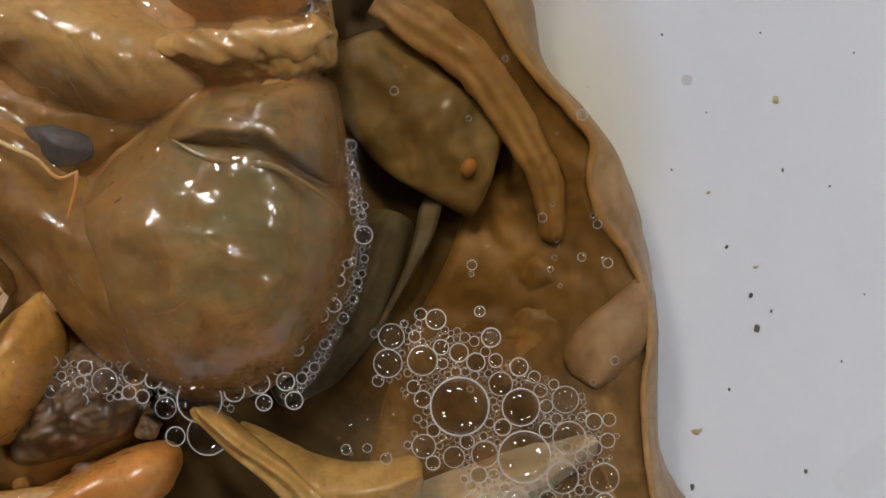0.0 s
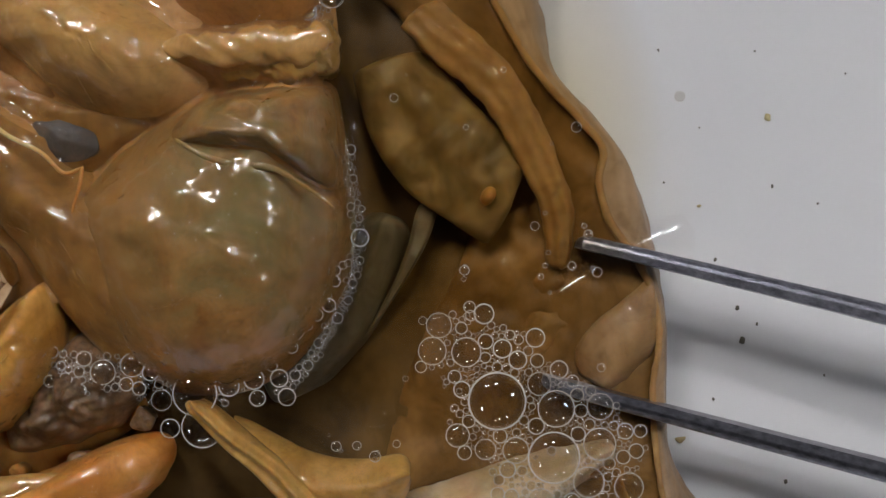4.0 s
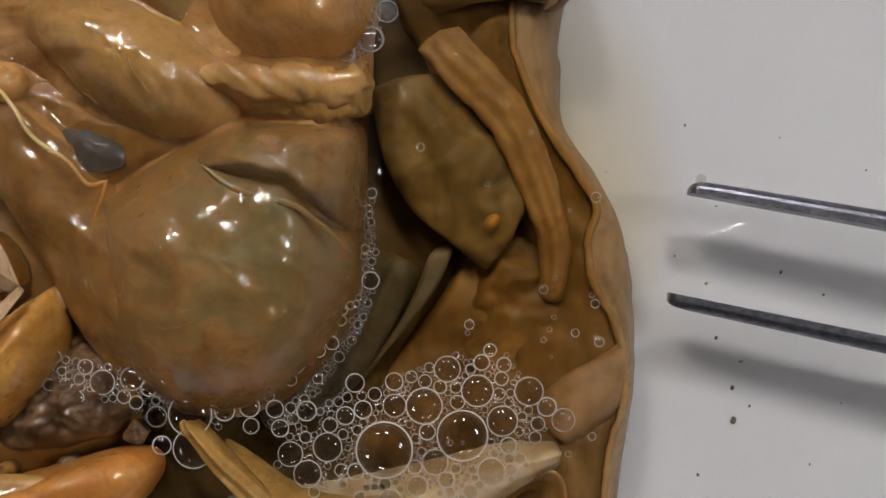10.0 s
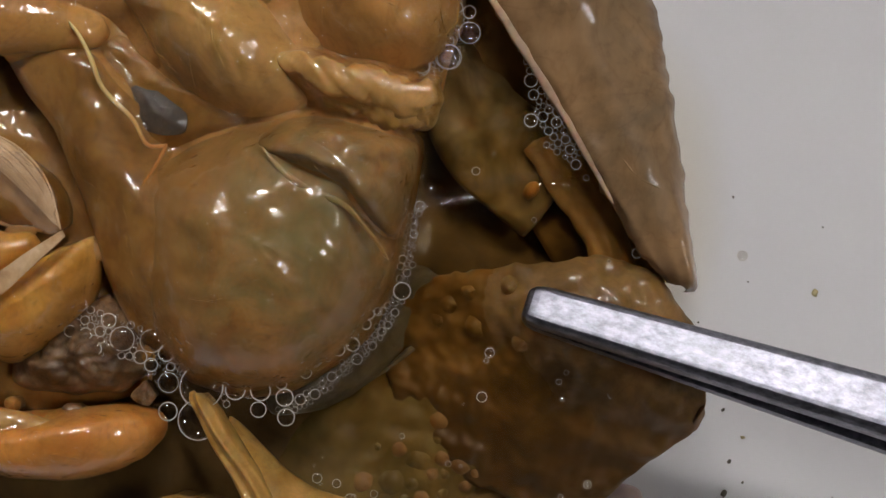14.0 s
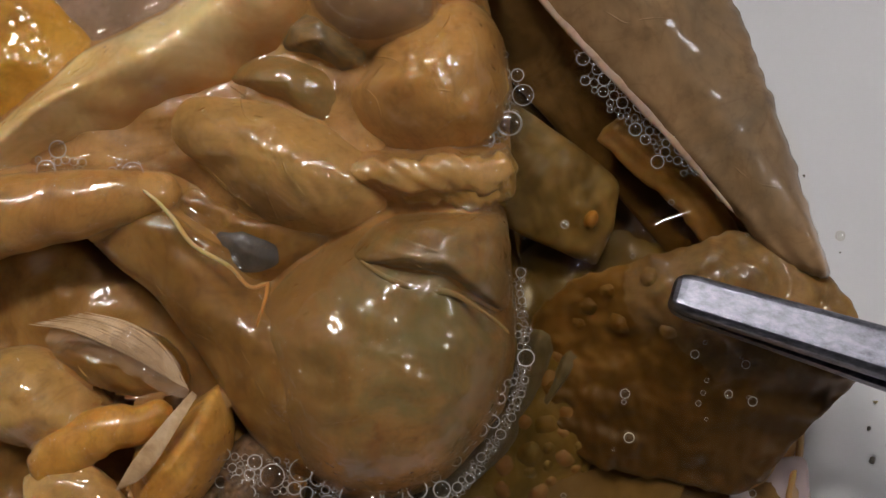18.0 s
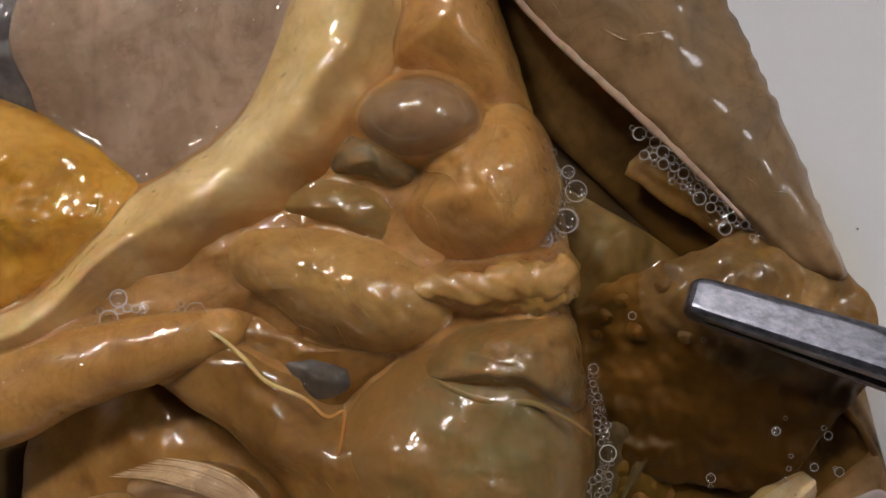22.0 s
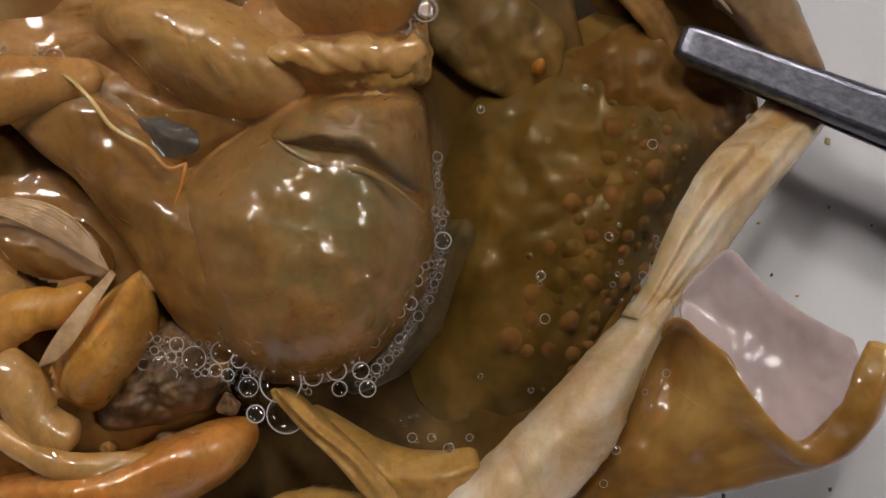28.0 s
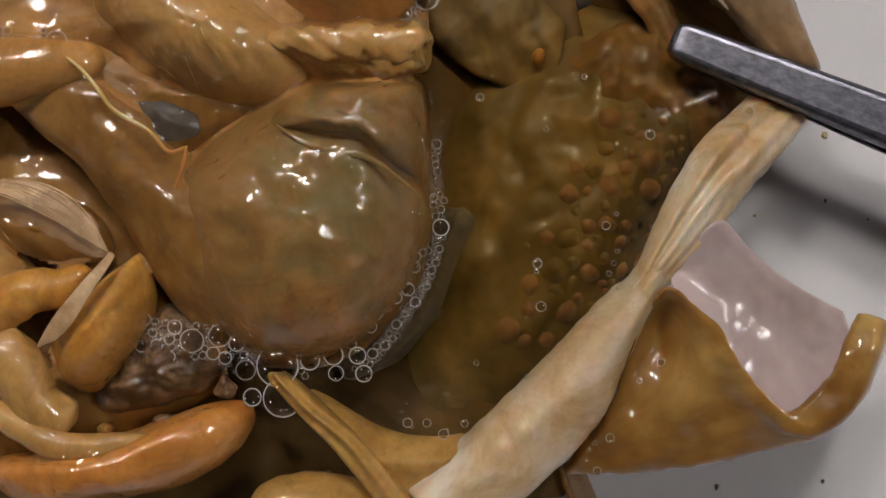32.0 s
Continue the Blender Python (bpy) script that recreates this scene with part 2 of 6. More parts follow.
M_GREY = tissue("grey_film", (0.20, 0.16, 0.12), (0.31, 0.265, 0.22), (0.42, 0.37, 0.32), 8, 0.35, 0.8, 0.1, 0.8)
M_DEBRIS = tissue("clotted_debris", (0.05, 0.033, 0.018), (0.11, 0.078, 0.046), (0.21, 0.16, 0.105), 2.4, 0.35, 0.9, 0.4, 0.4, specks=0.4)
M_BASIN = tissue("cavity_lining", (0.045, 0.032, 0.012), (0.095, 0.067, 0.024), (0.15, 0.11, 0.042), 8, 0.5, 0.2, 0.3, 0.8, sss=0)
M_LOBE = tissue("pale_lobe", (0.062, 0.064, 0.05), (0.12, 0.124, 0.104), (0.20, 0.205, 0.185), 6, 0.45, 0.1, 0.1, 0.8)
M_WEB = tissue("olive_web", (0.085, 0.07, 0.032), (0.16, 0.13, 0.06), (0.25, 0.205, 0.105), 5, 0.45, 0.2, 0.25, 0.6)
M_STRIP = tissue("muscle_strip", (0.19, 0.13, 0.055), (0.27, 0.19, 0.085), (0.34, 0.25, 0.122), 5, 0.45, 0.4, 0.2, 0.6)
M_WALL = tissue("wall_skin", (0.11, 0.098, 0.07), (0.195, 0.15, 0.09), (0.29, 0.21, 0.12), 9, 0.36, 0.8, 0.15, 0.8, alpha=0.86, sss=0)
M_BAND = tissue("turned_lining", (0.19, 0.13, 0.062), (0.25, 0.18, 0.095), (0.31, 0.235, 0.135), 5, 0.45, 0.1, 0.15, 0.8)
# Cavity shade under the fold is painted into the colour, darker towards low y.
M_INNER = tissue("wall_inside_shaded", (0.095, 0.062, 0.022), (0.17, 0.115, 0.042), (0.265, 0.18, 0.076), 5, 0.42, 0.5, 0.25, 0.7, across=(0, -9.5, -3.0, (0.085, 0.042, 0.013)))
M_FLANK = tissue("flank_inside", (0.078, 0.05, 0.017), (0.152, 0.10, 0.035), (0.245, 0.165, 0.062), 6, 0.45, 0.1, 0.15, 0.7, sss=0)
M_RIM = tissue("rim_fat", (0.33, 0.235, 0.08), (0.49, 0.45, 0.33), (0.60, 0.65, 0.64), 6, 0.3, 1.0, 0.15, 0.6, specks=0.1)
M_FLAP = tissue("flap_brown", (0.12, 0.062, 0.014), (0.235, 0.148, 0.042), (0.40, 0.31, 0.12), 11, 0.3, 1.0, 0.12, 0.7, specks=0.1)
M_PINK = tissue("pink_membrane", (0.31, 0.305, 0.36), (0.375, 0.375, 0.44), (0.43, 0.42, 0.48), 6, 0.3, 0.9, 0.05, 0.8, sss=0.1, specks=0.05)
M_OVARY = tissue("ovary_bed", (0.072, 0.058, 0.021), (0.13, 0.106, 0.038), (0.205, 0.158, 0.062), 6, 0.42, 0.3, 0.3, 0.6)
M_FOLLICLE = tissue("follicle", (0.14, 0.092, 0.042), (0.185, 0.124, 0.06), (0.24, 0.165, 0.085), 3, 0.45, 0.1, 0.08, 0.5, specks=0.08)
M_SPOT = tissue("orange_spot", (0.24, 0.145, 0.05), (0.32, 0.195, 0.066), (0.37, 0.235, 0.085), 2, 0.4, 0.3, 0.1, 0.4)
# Blue-white colour stands in for light refracted at the bubbles' edges.
M_RIM_SHINE = tissue("bubble_rim_shine", (0.40, 0.46, 0.50), (0.56, 0.67, 0.76), (0.68, 0.84, 0.98), 0.7, 0.15, 1.0, 0.05, 0.6, sss=0, specks=0.05, alpha=0.75)
M_STEEL = steel("forceps_steel", (0.25, 0.25, 0.29), 0.36, 0.22)
M_TRAY = plain("tray_enamel", (0.685, 0.68, 0.70), (0.74, 0.735, 0.75), 30, 0.35, 0.03)
M_LIQUID = film("preserving_liquid", (0.965, 0.96, 0.955), 0.01, 1.33, 0.12, 16)
M_MURK = murk("brown_cavity_fluid", (0.91, 0.83, 0.64), (0.0135, 0.020))
M_BUBBLE = film("bubble_skin", (0.955, 0.94, 0.91), 0.01, 1.33, edge=0.5)
M_SPECK = plain("dark_speck", (0.05, 0.045, 0.035), (0.14, 0.12, 0.09), 0.4, 0.7)
M_SCRAP = plain("yellow_scrap", (0.42, 0.34, 0.16), (0.52, 0.44, 0.24), 0.8, 0.6)
M_ROOM = plain("room_paint", (0.15, 0.15, 0.155), (0.19, 0.19, 0.195), 400, 0.8)
M_TABLE = plain("bench_top", (0.22, 0.21, 0.20), (0.30, 0.29, 0.28), 60, 0.5)
M_PANEL = glow("lamp_diffuser", (0.97, 0.975, 1.0), PANEL_POWER)
M_LOUVRE = glow("louvred_diffuser", (0.95, 0.97, 1.0), PANEL_POWER * 0.5)
M_FRAME = plain("lamp_frame", (0.7, 0.7, 0.7), (0.75, 0.75, 0.75), 100, 0.5)

# ---- shape helpers ----
PIVOT = {}


def mesh_of(name, verts, faces, mat):
    me = bpy.data.meshes.new(name)
    me.from_pydata([tuple(v) for v in verts], [], faces)
    me.materials.append(mat)
    me.polygons.foreach_set("use_smooth", [True] * len(me.polygons))
    me.update()
    return me


def solid(name, verts, faces, mat, parent=None, pivot=(0, 0, 0), label="", category="", kind="", group=""):
    """One mesh object from points in millimetres, under its thing or on its own with its origin at pivot."""
    base = PIVOT[parent.name] if parent else pivot
    v = (np.asarray(verts, float) - np.asarray(base, float)) * MM
    ob = new(name, mesh_of(name, v, faces, mat))
    PIVOT[ob.name] = base
    if parent:
        ob.parent = parent
    else:
        ob.location = [c * MM for c in pivot]
    return tagged(ob, label, category, group, kind)


def thing(name, label, category, pivot=(0, 0, 0), group="", kind=""):
    ob = new(name)
    ob.empty_display_size = 0.002
    ob.location = [c * MM for c in pivot]
    PIVOT[ob.name] = pivot
    return tagged(ob, label, category, group, kind)


def curve(pts, n, closed=False):
    """n points evenly along a smooth curve through pts."""
    p = np.asarray(pts, float)
    k = len(p)
    if closed:
        q = np.vstack([p[-1], p, p[0], p[1]])
    else:
        q = np.vstack([2 * p[0] - p[1], p, 2 * p[-1] - p[-2]])
    segs = k if closed else k - 1
    out = []
    for i in range(segs):
        a, b, c, d = q[i], q[i + 1], q[i + 2], q[i + 3]
        for s in np.linspace(0, 1, 14, endpoint=False):
            out.append(0.5 * (2 * b + (c - a) * s + (2 * a - 5 * b + 4 * c - d) * s * s + (3 * b - a - 3 * c + d) * s ** 3))
    out.append(p[0] if closed else p[-1])
    out = np.array(out)
    run = np.concatenate([[0], np.cumsum(np.linalg.norm(np.diff(out[:, :2], axis=0), axis=1))])
    at = np.linspace(0, run[-1], n + 1)[:-1] if closed else np.linspace(0, run[-1], n)
    return np.stack([np.interp(at, run, out[:, j]) for j in range(out.shape[1])], 1)


def lumps(x, y, size, seed=0.0):
    return noise.noise(Vector((x / size, y / size, seed * 7.13)))


def dome(name, outline, z0, h, mat, parent=None, power=2.0, wrinkle=0.25, size=2.5, seed=1.0, rings=22, segs=72, centre=None, label="", category="",
         pivot=None, ridge=0.0, ridge_size=1.2, ridge_dir=0.0, depth=3.0, wobble=0.12, kind="", group="", fall=0.5, grow=1.0):
    """A rounded body over a closed outline, uneven on top, closed below."""
    o = curve(outline, segs, True)
    if wobble:
        o = o + np.array([[wobble * lumps(x, y, 1.1, seed + 3), wobble * lumps(x, y, 1.1, seed + 5)] for x, y in o])
    c = o.mean(0) if centre is None else np.asarray(centre, float)
    o = c + (o - c) * grow
    cd, sd = math.cos(radians(ridge_dir)), math.sin(radians(ridge_dir))
    verts, faces = [(c[0], c[1], z0 + h)], []
    for r in range(1, rings + 1):
        s = math.sin(r / rings * math.pi / 2) if power > 1.5 else r / rings
        for p in c + s * (o - c):
            z = z0 + h * (1 - s ** power) ** fall
            edge = min(1.0, 2.2 * (1 - s) + 0.1)
            z += edge * wrinkle * (lumps(p[0], p[1], size, seed) + 0.5 * lumps(p[0], p[1], size * 0.4, seed + 1))
            if ridge:
                u, v = p[0] * cd + p[1] * sd, -p[0] * sd + p[1] * cd
                z += edge * ridge * (1 - abs(noise.noise(Vector((u / (ridge_size * 5), v / ridge_size, seed)))) * 3)
            verts.append((p[0], p[1], z))
    for p in c + 0.93 * (o - c):
        verts.append((p[0], p[1], z0 - depth))
    verts.append((c[0], c[1], z0 - depth))
    for i in range(segs):
        j = (i + 1) % segs
        faces.append((0, 1 + i, 1 + j))
        for r in range(rings):
            a = 1 + r * segs
            faces.append((a + i, a + segs + i, a + segs + j, a + j))
        faces.append((len(verts) - 1, 1 + rings * segs + j, 1 + rings * segs + i))
    if depth < 0.02:
        area = sum(o[i][0] * o[(i + 1) % segs][1] - o[(i + 1) % segs][0] * o[i][1] for i in range(segs))
        n = 1 + rings * segs
        faces = [f if area > 0 else f[::-1] for f in faces if max(f) < n]
        verts = verts[:n]
    pv = pivot if pivot is not None else (round(float(c[0]), 1), round(float(c[1]), 1), z0)
    return solid(name, verts, faces, mat, parent, pv, label, category, kind, group)


def tube(name, pts, radii, mat, parent=None, flat=1.0, segs=18, n=48, wrinkle=0.08, size=1.2, seed=2.0, label="", category="", pivot=None, group=""):
    """A bent tube along points (x, y, z) with radii along it, closed and rounded at both ends."""
    c = curve(pts, n)
    rad = np.interp(np.linspace(0, 1, n), np.linspace(0, 1, len(radii)), radii)
    lead = np.minimum(np.arange(n), np.arange(n)[::-1]) / 3.0
    rad = rad * np.sqrt(np.clip(1 - (1 - np.clip(lead, 0, 1)) ** 2, 0.02, 1))
    verts, faces = [], []
    for i in range(n):
        d = c[min(i + 1, n - 1)] - c[max(i - 1, 0)]
        d = d / (np.linalg.norm(d) + 1e-9)
        side = np.cross((0, 0, 1), d)
        side = side / (np.linalg.norm(side) + 1e-9)
        up = np.cross(d, side)
        for k in range(segs):
            a = 2 * math.pi * k / segs
            r = rad[i] * (1 + wrinkle * lumps(c[i][0] + math.cos(a) * rad[i] * 1.5, c[i][1] + math.sin(a) * rad[i], size, seed) * 2)
            verts.append(c[i] + side * r * math.cos(a) + up * r * flat * math.sin(a))
    for i in range(n - 1):
        for k in range(segs):
            j = (k + 1) % segs
            faces.append((i * segs + k, i * segs + j, (i + 1) * segs + j, (i + 1) * segs + k))
    verts += [c[0], c[-1]]
    for k in range(segs):
        j = (k + 1) % segs
        faces.append((len(verts) - 2, j, k))
        faces.append((len(verts) - 1, (n - 1) * segs + k, (n - 1) * segs + j))
    pv = pivot if pivot is not None else tuple(round(float(v), 1) for v in c[n // 2])
    return solid(name, verts, faces, mat, parent, pv, label, category, "", group)


def sheet(name, lines, mat, parent=None, thick=0.5, nu=56, nv=22, wrinkle=0.2, size=2.5, seed=3.0, pleat=0.0, pleats=5.0, label="", category="", pivot=None, ragged=0.0, kind="", group="", ends=0.09):
    """A sheet lofted across two or more edge lines (x, y, z), with thickness, waves and a rounded edge."""
    rows = np.array([curve(l, nu) for l in lines])
    k = len(lines)
    grid = np.zeros((nv, nu, 3))
    for i in range(nu):
        col = curve(rows[:, i, :], nv) if k > 2 else np.stack([np.interp(np.linspace(0, 1, nv), [0, 1], rows[:, i, j]) for j in range(3)], 1)
        grid[:, i, :] = col
    for b in range(nv):
        for a in range(nu):
            x, y = grid[b, a, 0], grid[b, a, 1]
            e = min(b, nv - 1 - b, a, nu - 1 - a)
            grid[b, a, 2] += wrinkle * (lumps(x, y, size, seed) + 0.5 * lumps(x, y, size * 0.4, seed + 2))
            if pleat:
                grid[b, a, 2] += pleat * math.sin(2 * math.pi * pleats * b / nv + 3 * lumps(x, y, 6, seed + 4))
            if ragged and e < 2:
                grid[b, a, 0] += ragged * lumps(x, y, 0.9, seed + 6)
                grid[b, a, 1] += ragged * lumps(x, y, 0.9, seed + 8)
    mid = grid.mean(0)
    for a in range(nu):
        f = min(a, nu - 1 - a) / (ends * nu)
        w = math.sqrt(max(0.0, 1 - (1 - min(1.0, f)) ** 2))
        grid[:, a, :2] = mid[a, :2] + (grid[:, a, :2] - mid[a, :2]) * (0.4 + 0.6 * w)
        grid[:, a, 2] -= (1 - w) * thick
    for b in range(nv):
        f = min(b, nv - 1 - b) / 3.0
        grid[b, :, 2] -= thick * 0.6 * (1 - min(1.0, f)) ** 2
    low = grid.copy()
    for b in range(nv):
        for a in range(nu):
            e = min(b, nv - 1 - b, a, nu - 1 - a)
            low[b, a, 2] -= thick * min(1.0, 0.35 + 0.35 * e)
    m = nu * nv
    if thick < 0.02:
        skin = [(b * nu + a, b * nu + a + 1, b * nu + a + nu + 1, b * nu + a + nu) for b in range(nv - 1) for a in range(nu - 1)]
        p, q, r = grid[0, 0], grid[0, 1], grid[1, 0]
        if np.cross(q - p, r - p)[2] < 0:
            skin = [f[::-1] for f in skin]
        return solid(name, list(grid.reshape(-1, 3)), skin, mat, parent, pivot or (0, 0, 11), label, category, kind, group)
    verts = list(grid.reshape(-1, 3)) + list(low.reshape(-1, 3))
    faces = []
    for b in range(nv - 1):
        for a in range(nu - 1):
            p = b * nu + a
            faces.append((p, p + 1, p + nu + 1, p + nu))
            faces.append((m + p, m + p + nu, m + p + nu + 1, m + p + 1))
    rim = [a for a in range(nu)] + [b * nu + nu - 1 for b in range(1, nv)] + [(nv - 1) * nu + a for a in range(nu - 2, -1, -1)] + [b * nu for b in range(nv - 2, 0, -1)]
    for i in range(len(rim)):
        p, q = rim[i], rim[(i + 1) % len(rim)]
        faces.append((q, p, m + p, m + q))
    pv = pivot if pivot is not None else tuple(round(float(v), 1) for v in grid[nv // 2, nu // 2])
    return solid(name, verts, faces, mat, parent, pv, label, category, kind, group)


def lift(pts, *zs):
    """Plan points with heights spread evenly along them."""
    z = np.interp(np.linspace(0, 1, len(pts)), np.linspace(0, 1, len(zs)), zs)
    return [(x, y, float(h)) for (x, y), h in zip(pts, z)]


def drape(ob, pts, up=0.0):
    """Heights of a mesh's top under plan points given in millimetres; points off the mesh are left out."""
    base = ob.matrix_basis.translation if ob.parent is None else ob.parent.matrix_basis.translation
    tree = BVHTree.FromPolygons([v.co + base for v in ob.data.vertices], [tuple(p.vertices) for p in ob.data.polygons])
    out = []
    for x, y in pts:
        hit = tree.ray_cast(Vector((x * MM, y * MM, 0.05)), Vector((0, 0, -1)))[0]
        if hit is None:
            break
        out.append((x, y, hit.z / MM + up))
    return out


def box(name, x0, x1, y0, y1, z0, z1, mat, parent=None, label="", category="", kind="", pivot=(0, 0, 0), bevel=0.0):
    bm = bmesh.new()
    bmesh.ops.create_cube(bm, size=1.0)
    base = PIVOT[parent.name] if parent else pivot
    for v in bm.verts:
        v.co = (((x0 + x1) / 2 + v.co.x * (x1 - x0) - base[0]) * MM, ((y0 + y1) / 2 + v.co.y * (y1 - y0) - base[1]) * MM, ((z0 + z1) / 2 + v.co.z * (z1 - z0) - base[2]) * MM)
    if bevel:
        bmesh.ops.bevel(bm, geom=bm.edges[:], offset=bevel * MM, segments=2, affect="EDGES")
    me = bpy.data.meshes.new(name)
    bm.to_mesh(me)
    bm.free()
    me.materials.append(mat)
    ob = new(name, me)
    if parent:
        ob.parent = parent
    else:
        ob.location = [c * MM for c in pivot]
        PIVOT[ob.name] = pivot
    return tagged(ob, label, category, "", kind)


# ---- room ----
box("floor", -2500, 2500, -2000, 2900, -950, -900, M_ROOM, kind="structure", label="plain floor of the laboratory")
box("ceiling", -2500, 2500, -2000, 2900, 2600, 2650, M_ROOM, kind="structure", label="plain painted ceiling of the laboratory")
box("wall_north", -2500, 2500, 2900, 2950, -900, 2600, M_ROOM, kind="structure", label="plain painted wall")
box("wall_south", -2500, 2500, -2050, -2000, -900, 2600, M_ROOM, kind="structure", label="plain painted wall")
box("wall_west", -2550, -2500, -2000, 2900, -900, 2600, M_ROOM, kind="structure", label="plain painted wall")
box("wall_east", 2500, 2550, -2000, 2900, -900, 2600, M_ROOM, kind="structure", label="plain painted wall")
bench = thing("bench", "grey laboratory bench under the tray", "table", (0, 0, -900))
box("top", -700, 700, -380, 380, -40, -4, M_TABLE, bench, bevel=3)
for bx in (-640, 640):
    for by in (-330, 330):
        box("leg", bx - 25, bx + 25, by - 25, by + 25, -900, -40, M_TABLE, bench)


def ceiling_light(x, y, a, b, bars=0):
    lamp = thing("ceiling_light", "white ceiling light with dark louvre bars, lit" if bars else "white ceiling light panel, lit", "lamp", (x, y, 2600), "ceiling lights")
    for sx, sy, hx, hy in ((0, b + 10, a + 20, 10), (0, -b - 10, a + 20, 10), (a + 10, 0, 10, b), (-a - 10, 0, 10, b)):
        box("frame", x + sx - hx, x + sx + hx, y + sy - hy, y + sy + hy, 2570, 2600, M_FRAME, lamp)
    box("diffuser", x - a, x + a, y - b, y + b, 2580, 2599, M_LOUVRE if bars else M_PANEL, lamp)
    for k in range(bars):
        yk = y - b + 2 * b * (k + 1) / (bars + 1)
        box("louvre", x - a, x + a, yk - 22, yk + 22, 2566, 2578, M_TABLE, lamp)


for lx, ly, la, lb, bars in ((-1150, 1750, 265, 165, 0), (50, 1900, 265, 165, 0), (1850, 430, 200, 300, 3)):
    ceiling_light(lx, ly, la, lb, bars)

# ---- tray with liquid ----
tray = thing("dissecting_tray", "white enamel dissecting tray holding clear liquid", "tray")
box("tray_floor", -130, 130, -110, 100, -3, 0, M_TRAY, tray)
for nm, x0, x1, y0, y1 in (("side", -134, -130, -114, 104), ("side", 130, 134, -114, 104), ("side", -130, 130, 100, 104), ("side", -130, 130, -114, -110)):
    box(nm, x0, x1, y0, y1, -3, 34, M_TRAY, tray, bevel=1)
solid("liquid", [(-130, -110, 11), (130, -110, 11), (130, 100, 11), (-130, 100, 11)], [(0, 1, 2, 3)], M_LIQUID, kind="structure", label="clear preserving liquid filling the tray")

specks = thing("tray_specks", "dark specks of debris lying on the tray", "debris", (0, 0, 0), kind="stuff")
rnd0 = random.Random(11)
for (x, y), r in zip([(28.3, -8.4), (28.0, -5.9), (26.5, -2.1), (22.8, 14.2), (30.2, 13.8), (31.1, 3.4), (29.5, -7.2), (22.6, -19.9), (37.1, 11.8), (25.7, 8.1), (34.6, 1.9), (34.5, -11.3), (31.2, -19.4), (25.9, -12.8), (36.6, -6.4), (22.8, 4.0)], (0.42, 0.28, 0.2, 0.16, 0.14, 0.2, 0.18, 0.35, 0.12, 0.12, 0.15, 0.14, 0.22, 0.16, 0.12, 0.12)):
    r *= 0.7
    ring = [(x + r * math.cos(a) * rnd0.uniform(0.5, 1.2), y + r * math.sin(a) * rnd0.uniform(0.6, 1.5)) for a in np.linspace(0, 2 * math.pi, 8)[:-1]]
    dome("speck", ring, 0.06, r * 0.4, M_SPECK, specks, 2.0, 0.05, 0.4, r * 50, 4, 14, wobble=0.05, depth=0.06)
for (x, y), r in zip([(31.0, 8.7), (23.3, -15.8), (28.6, -3.7), (25.4, 2.1)], (0.3, 0.34, 0.15, 0.18)):
    ring = [(x + 1.3 * r * math.cos(a) * rnd0.uniform(0.5, 1.2), y + r * math.sin(a) * rnd0.uniform(0.5, 1.2)) for a in np.linspace(0, 2 * math.pi, 8)[:-1]]
    dome("scrap", ring, 0.06, 0.2, M_SCRAP, specks, 2.0, 0.08, 0.5, r * 50, 5, 18, depth=0.06)

# ---- the specimen: cavity lining under everything ----


def cavity():
    o = curve([(8.5, 38.0), (9.0, 28.3), (10.0, 19.5), (11.8, 12.0), (14.0, 6.0), (14.8, 1.0), (14.0, -5.3), (12.2, -10.6), (9.5, -15.9), (7.8, -22.5), (2.9, -31.3), (-12.5, -35.7), (-34.6, -33.5), (-56.7, -24.7), (-62.0, 1.8), (-61.1, 28.3), (-47.9, 46.9), (-21.4, 52.6), (2.9, 47.8)], 120, True)
    c = o.mean(0)
    verts, faces = [(c[0], c[1], 3.0)], []
    R = 50
    for r in range(1, R + 1):
        s = r / R
        for x, y in c + s * (o - c):
            rim = max(0.0, (s - 0.90) / 0.10)
            z = 3.0 + 0.9 * lumps(x, y, 6, 1) + 0.4 * lumps(x, y, 2, 2) + 1.2 * rim
            verts.append((x, y, z))
    for x, y in o:
        verts.append((x, y, 0.02))
    for i in range(120):
        j = (i + 1) % 120
        faces.append((0, 1 + i, 1 + j))
        for r in range(R):
            a = 1 + r * 120
            faces.append((a + i, a + 120 + i, a + 120 + j, a + j))
    solid("body_cavity", verts, faces, M_BASIN, label="dark brown lining of the opened body cavity", category="specimen")


cavity()

# ---- main organs ----
connective = dome("connective_bed", [(-40.1, 14.1), (-31.3, 18.7), (-26.3, 20.6), (-21.3, 22.8), (-16.3, 25.5), (-12.3, 29.8), (-7.8, 30.9), (-3.5, 26.5), (-1.5, 21.1), (-1.1, 16.7), (-1.3, 12.8), (-3.6, 10.7), (-8.8, 10.0), (-12.9, 8.9), (-18.0, 9.0), (-21.9, 10.0), (-24.0, 12.4), (-28.4, 12.1), (-36.8, 11.4)], 9.5, 2.6, M_BED, None, 4.0, 0.5, 3.0, 30.0, 30, 110, ridge=0.1, ridge_size=1.0, ridge_dir=60, label="wet brown connective tissue between the gut loops", category="tissue")
dome("vein_bed", [(-29.3, 13.4), (-23.6, 13.0), (-18.4, 10.6), (-13.9, 10.0), (-12.3, 8.7), (-15.9, 7.1), (-18.4, 5.3), (-21.6, 5.7), (-25.7, 7.7), (-28.5, 10.6)], 9.0, 2.6, M_MESENT, None, 4.0, 0.4, 2.0, 34.0, 20, 80, label="brown connective tissue round the blue vessel", category="tissue")
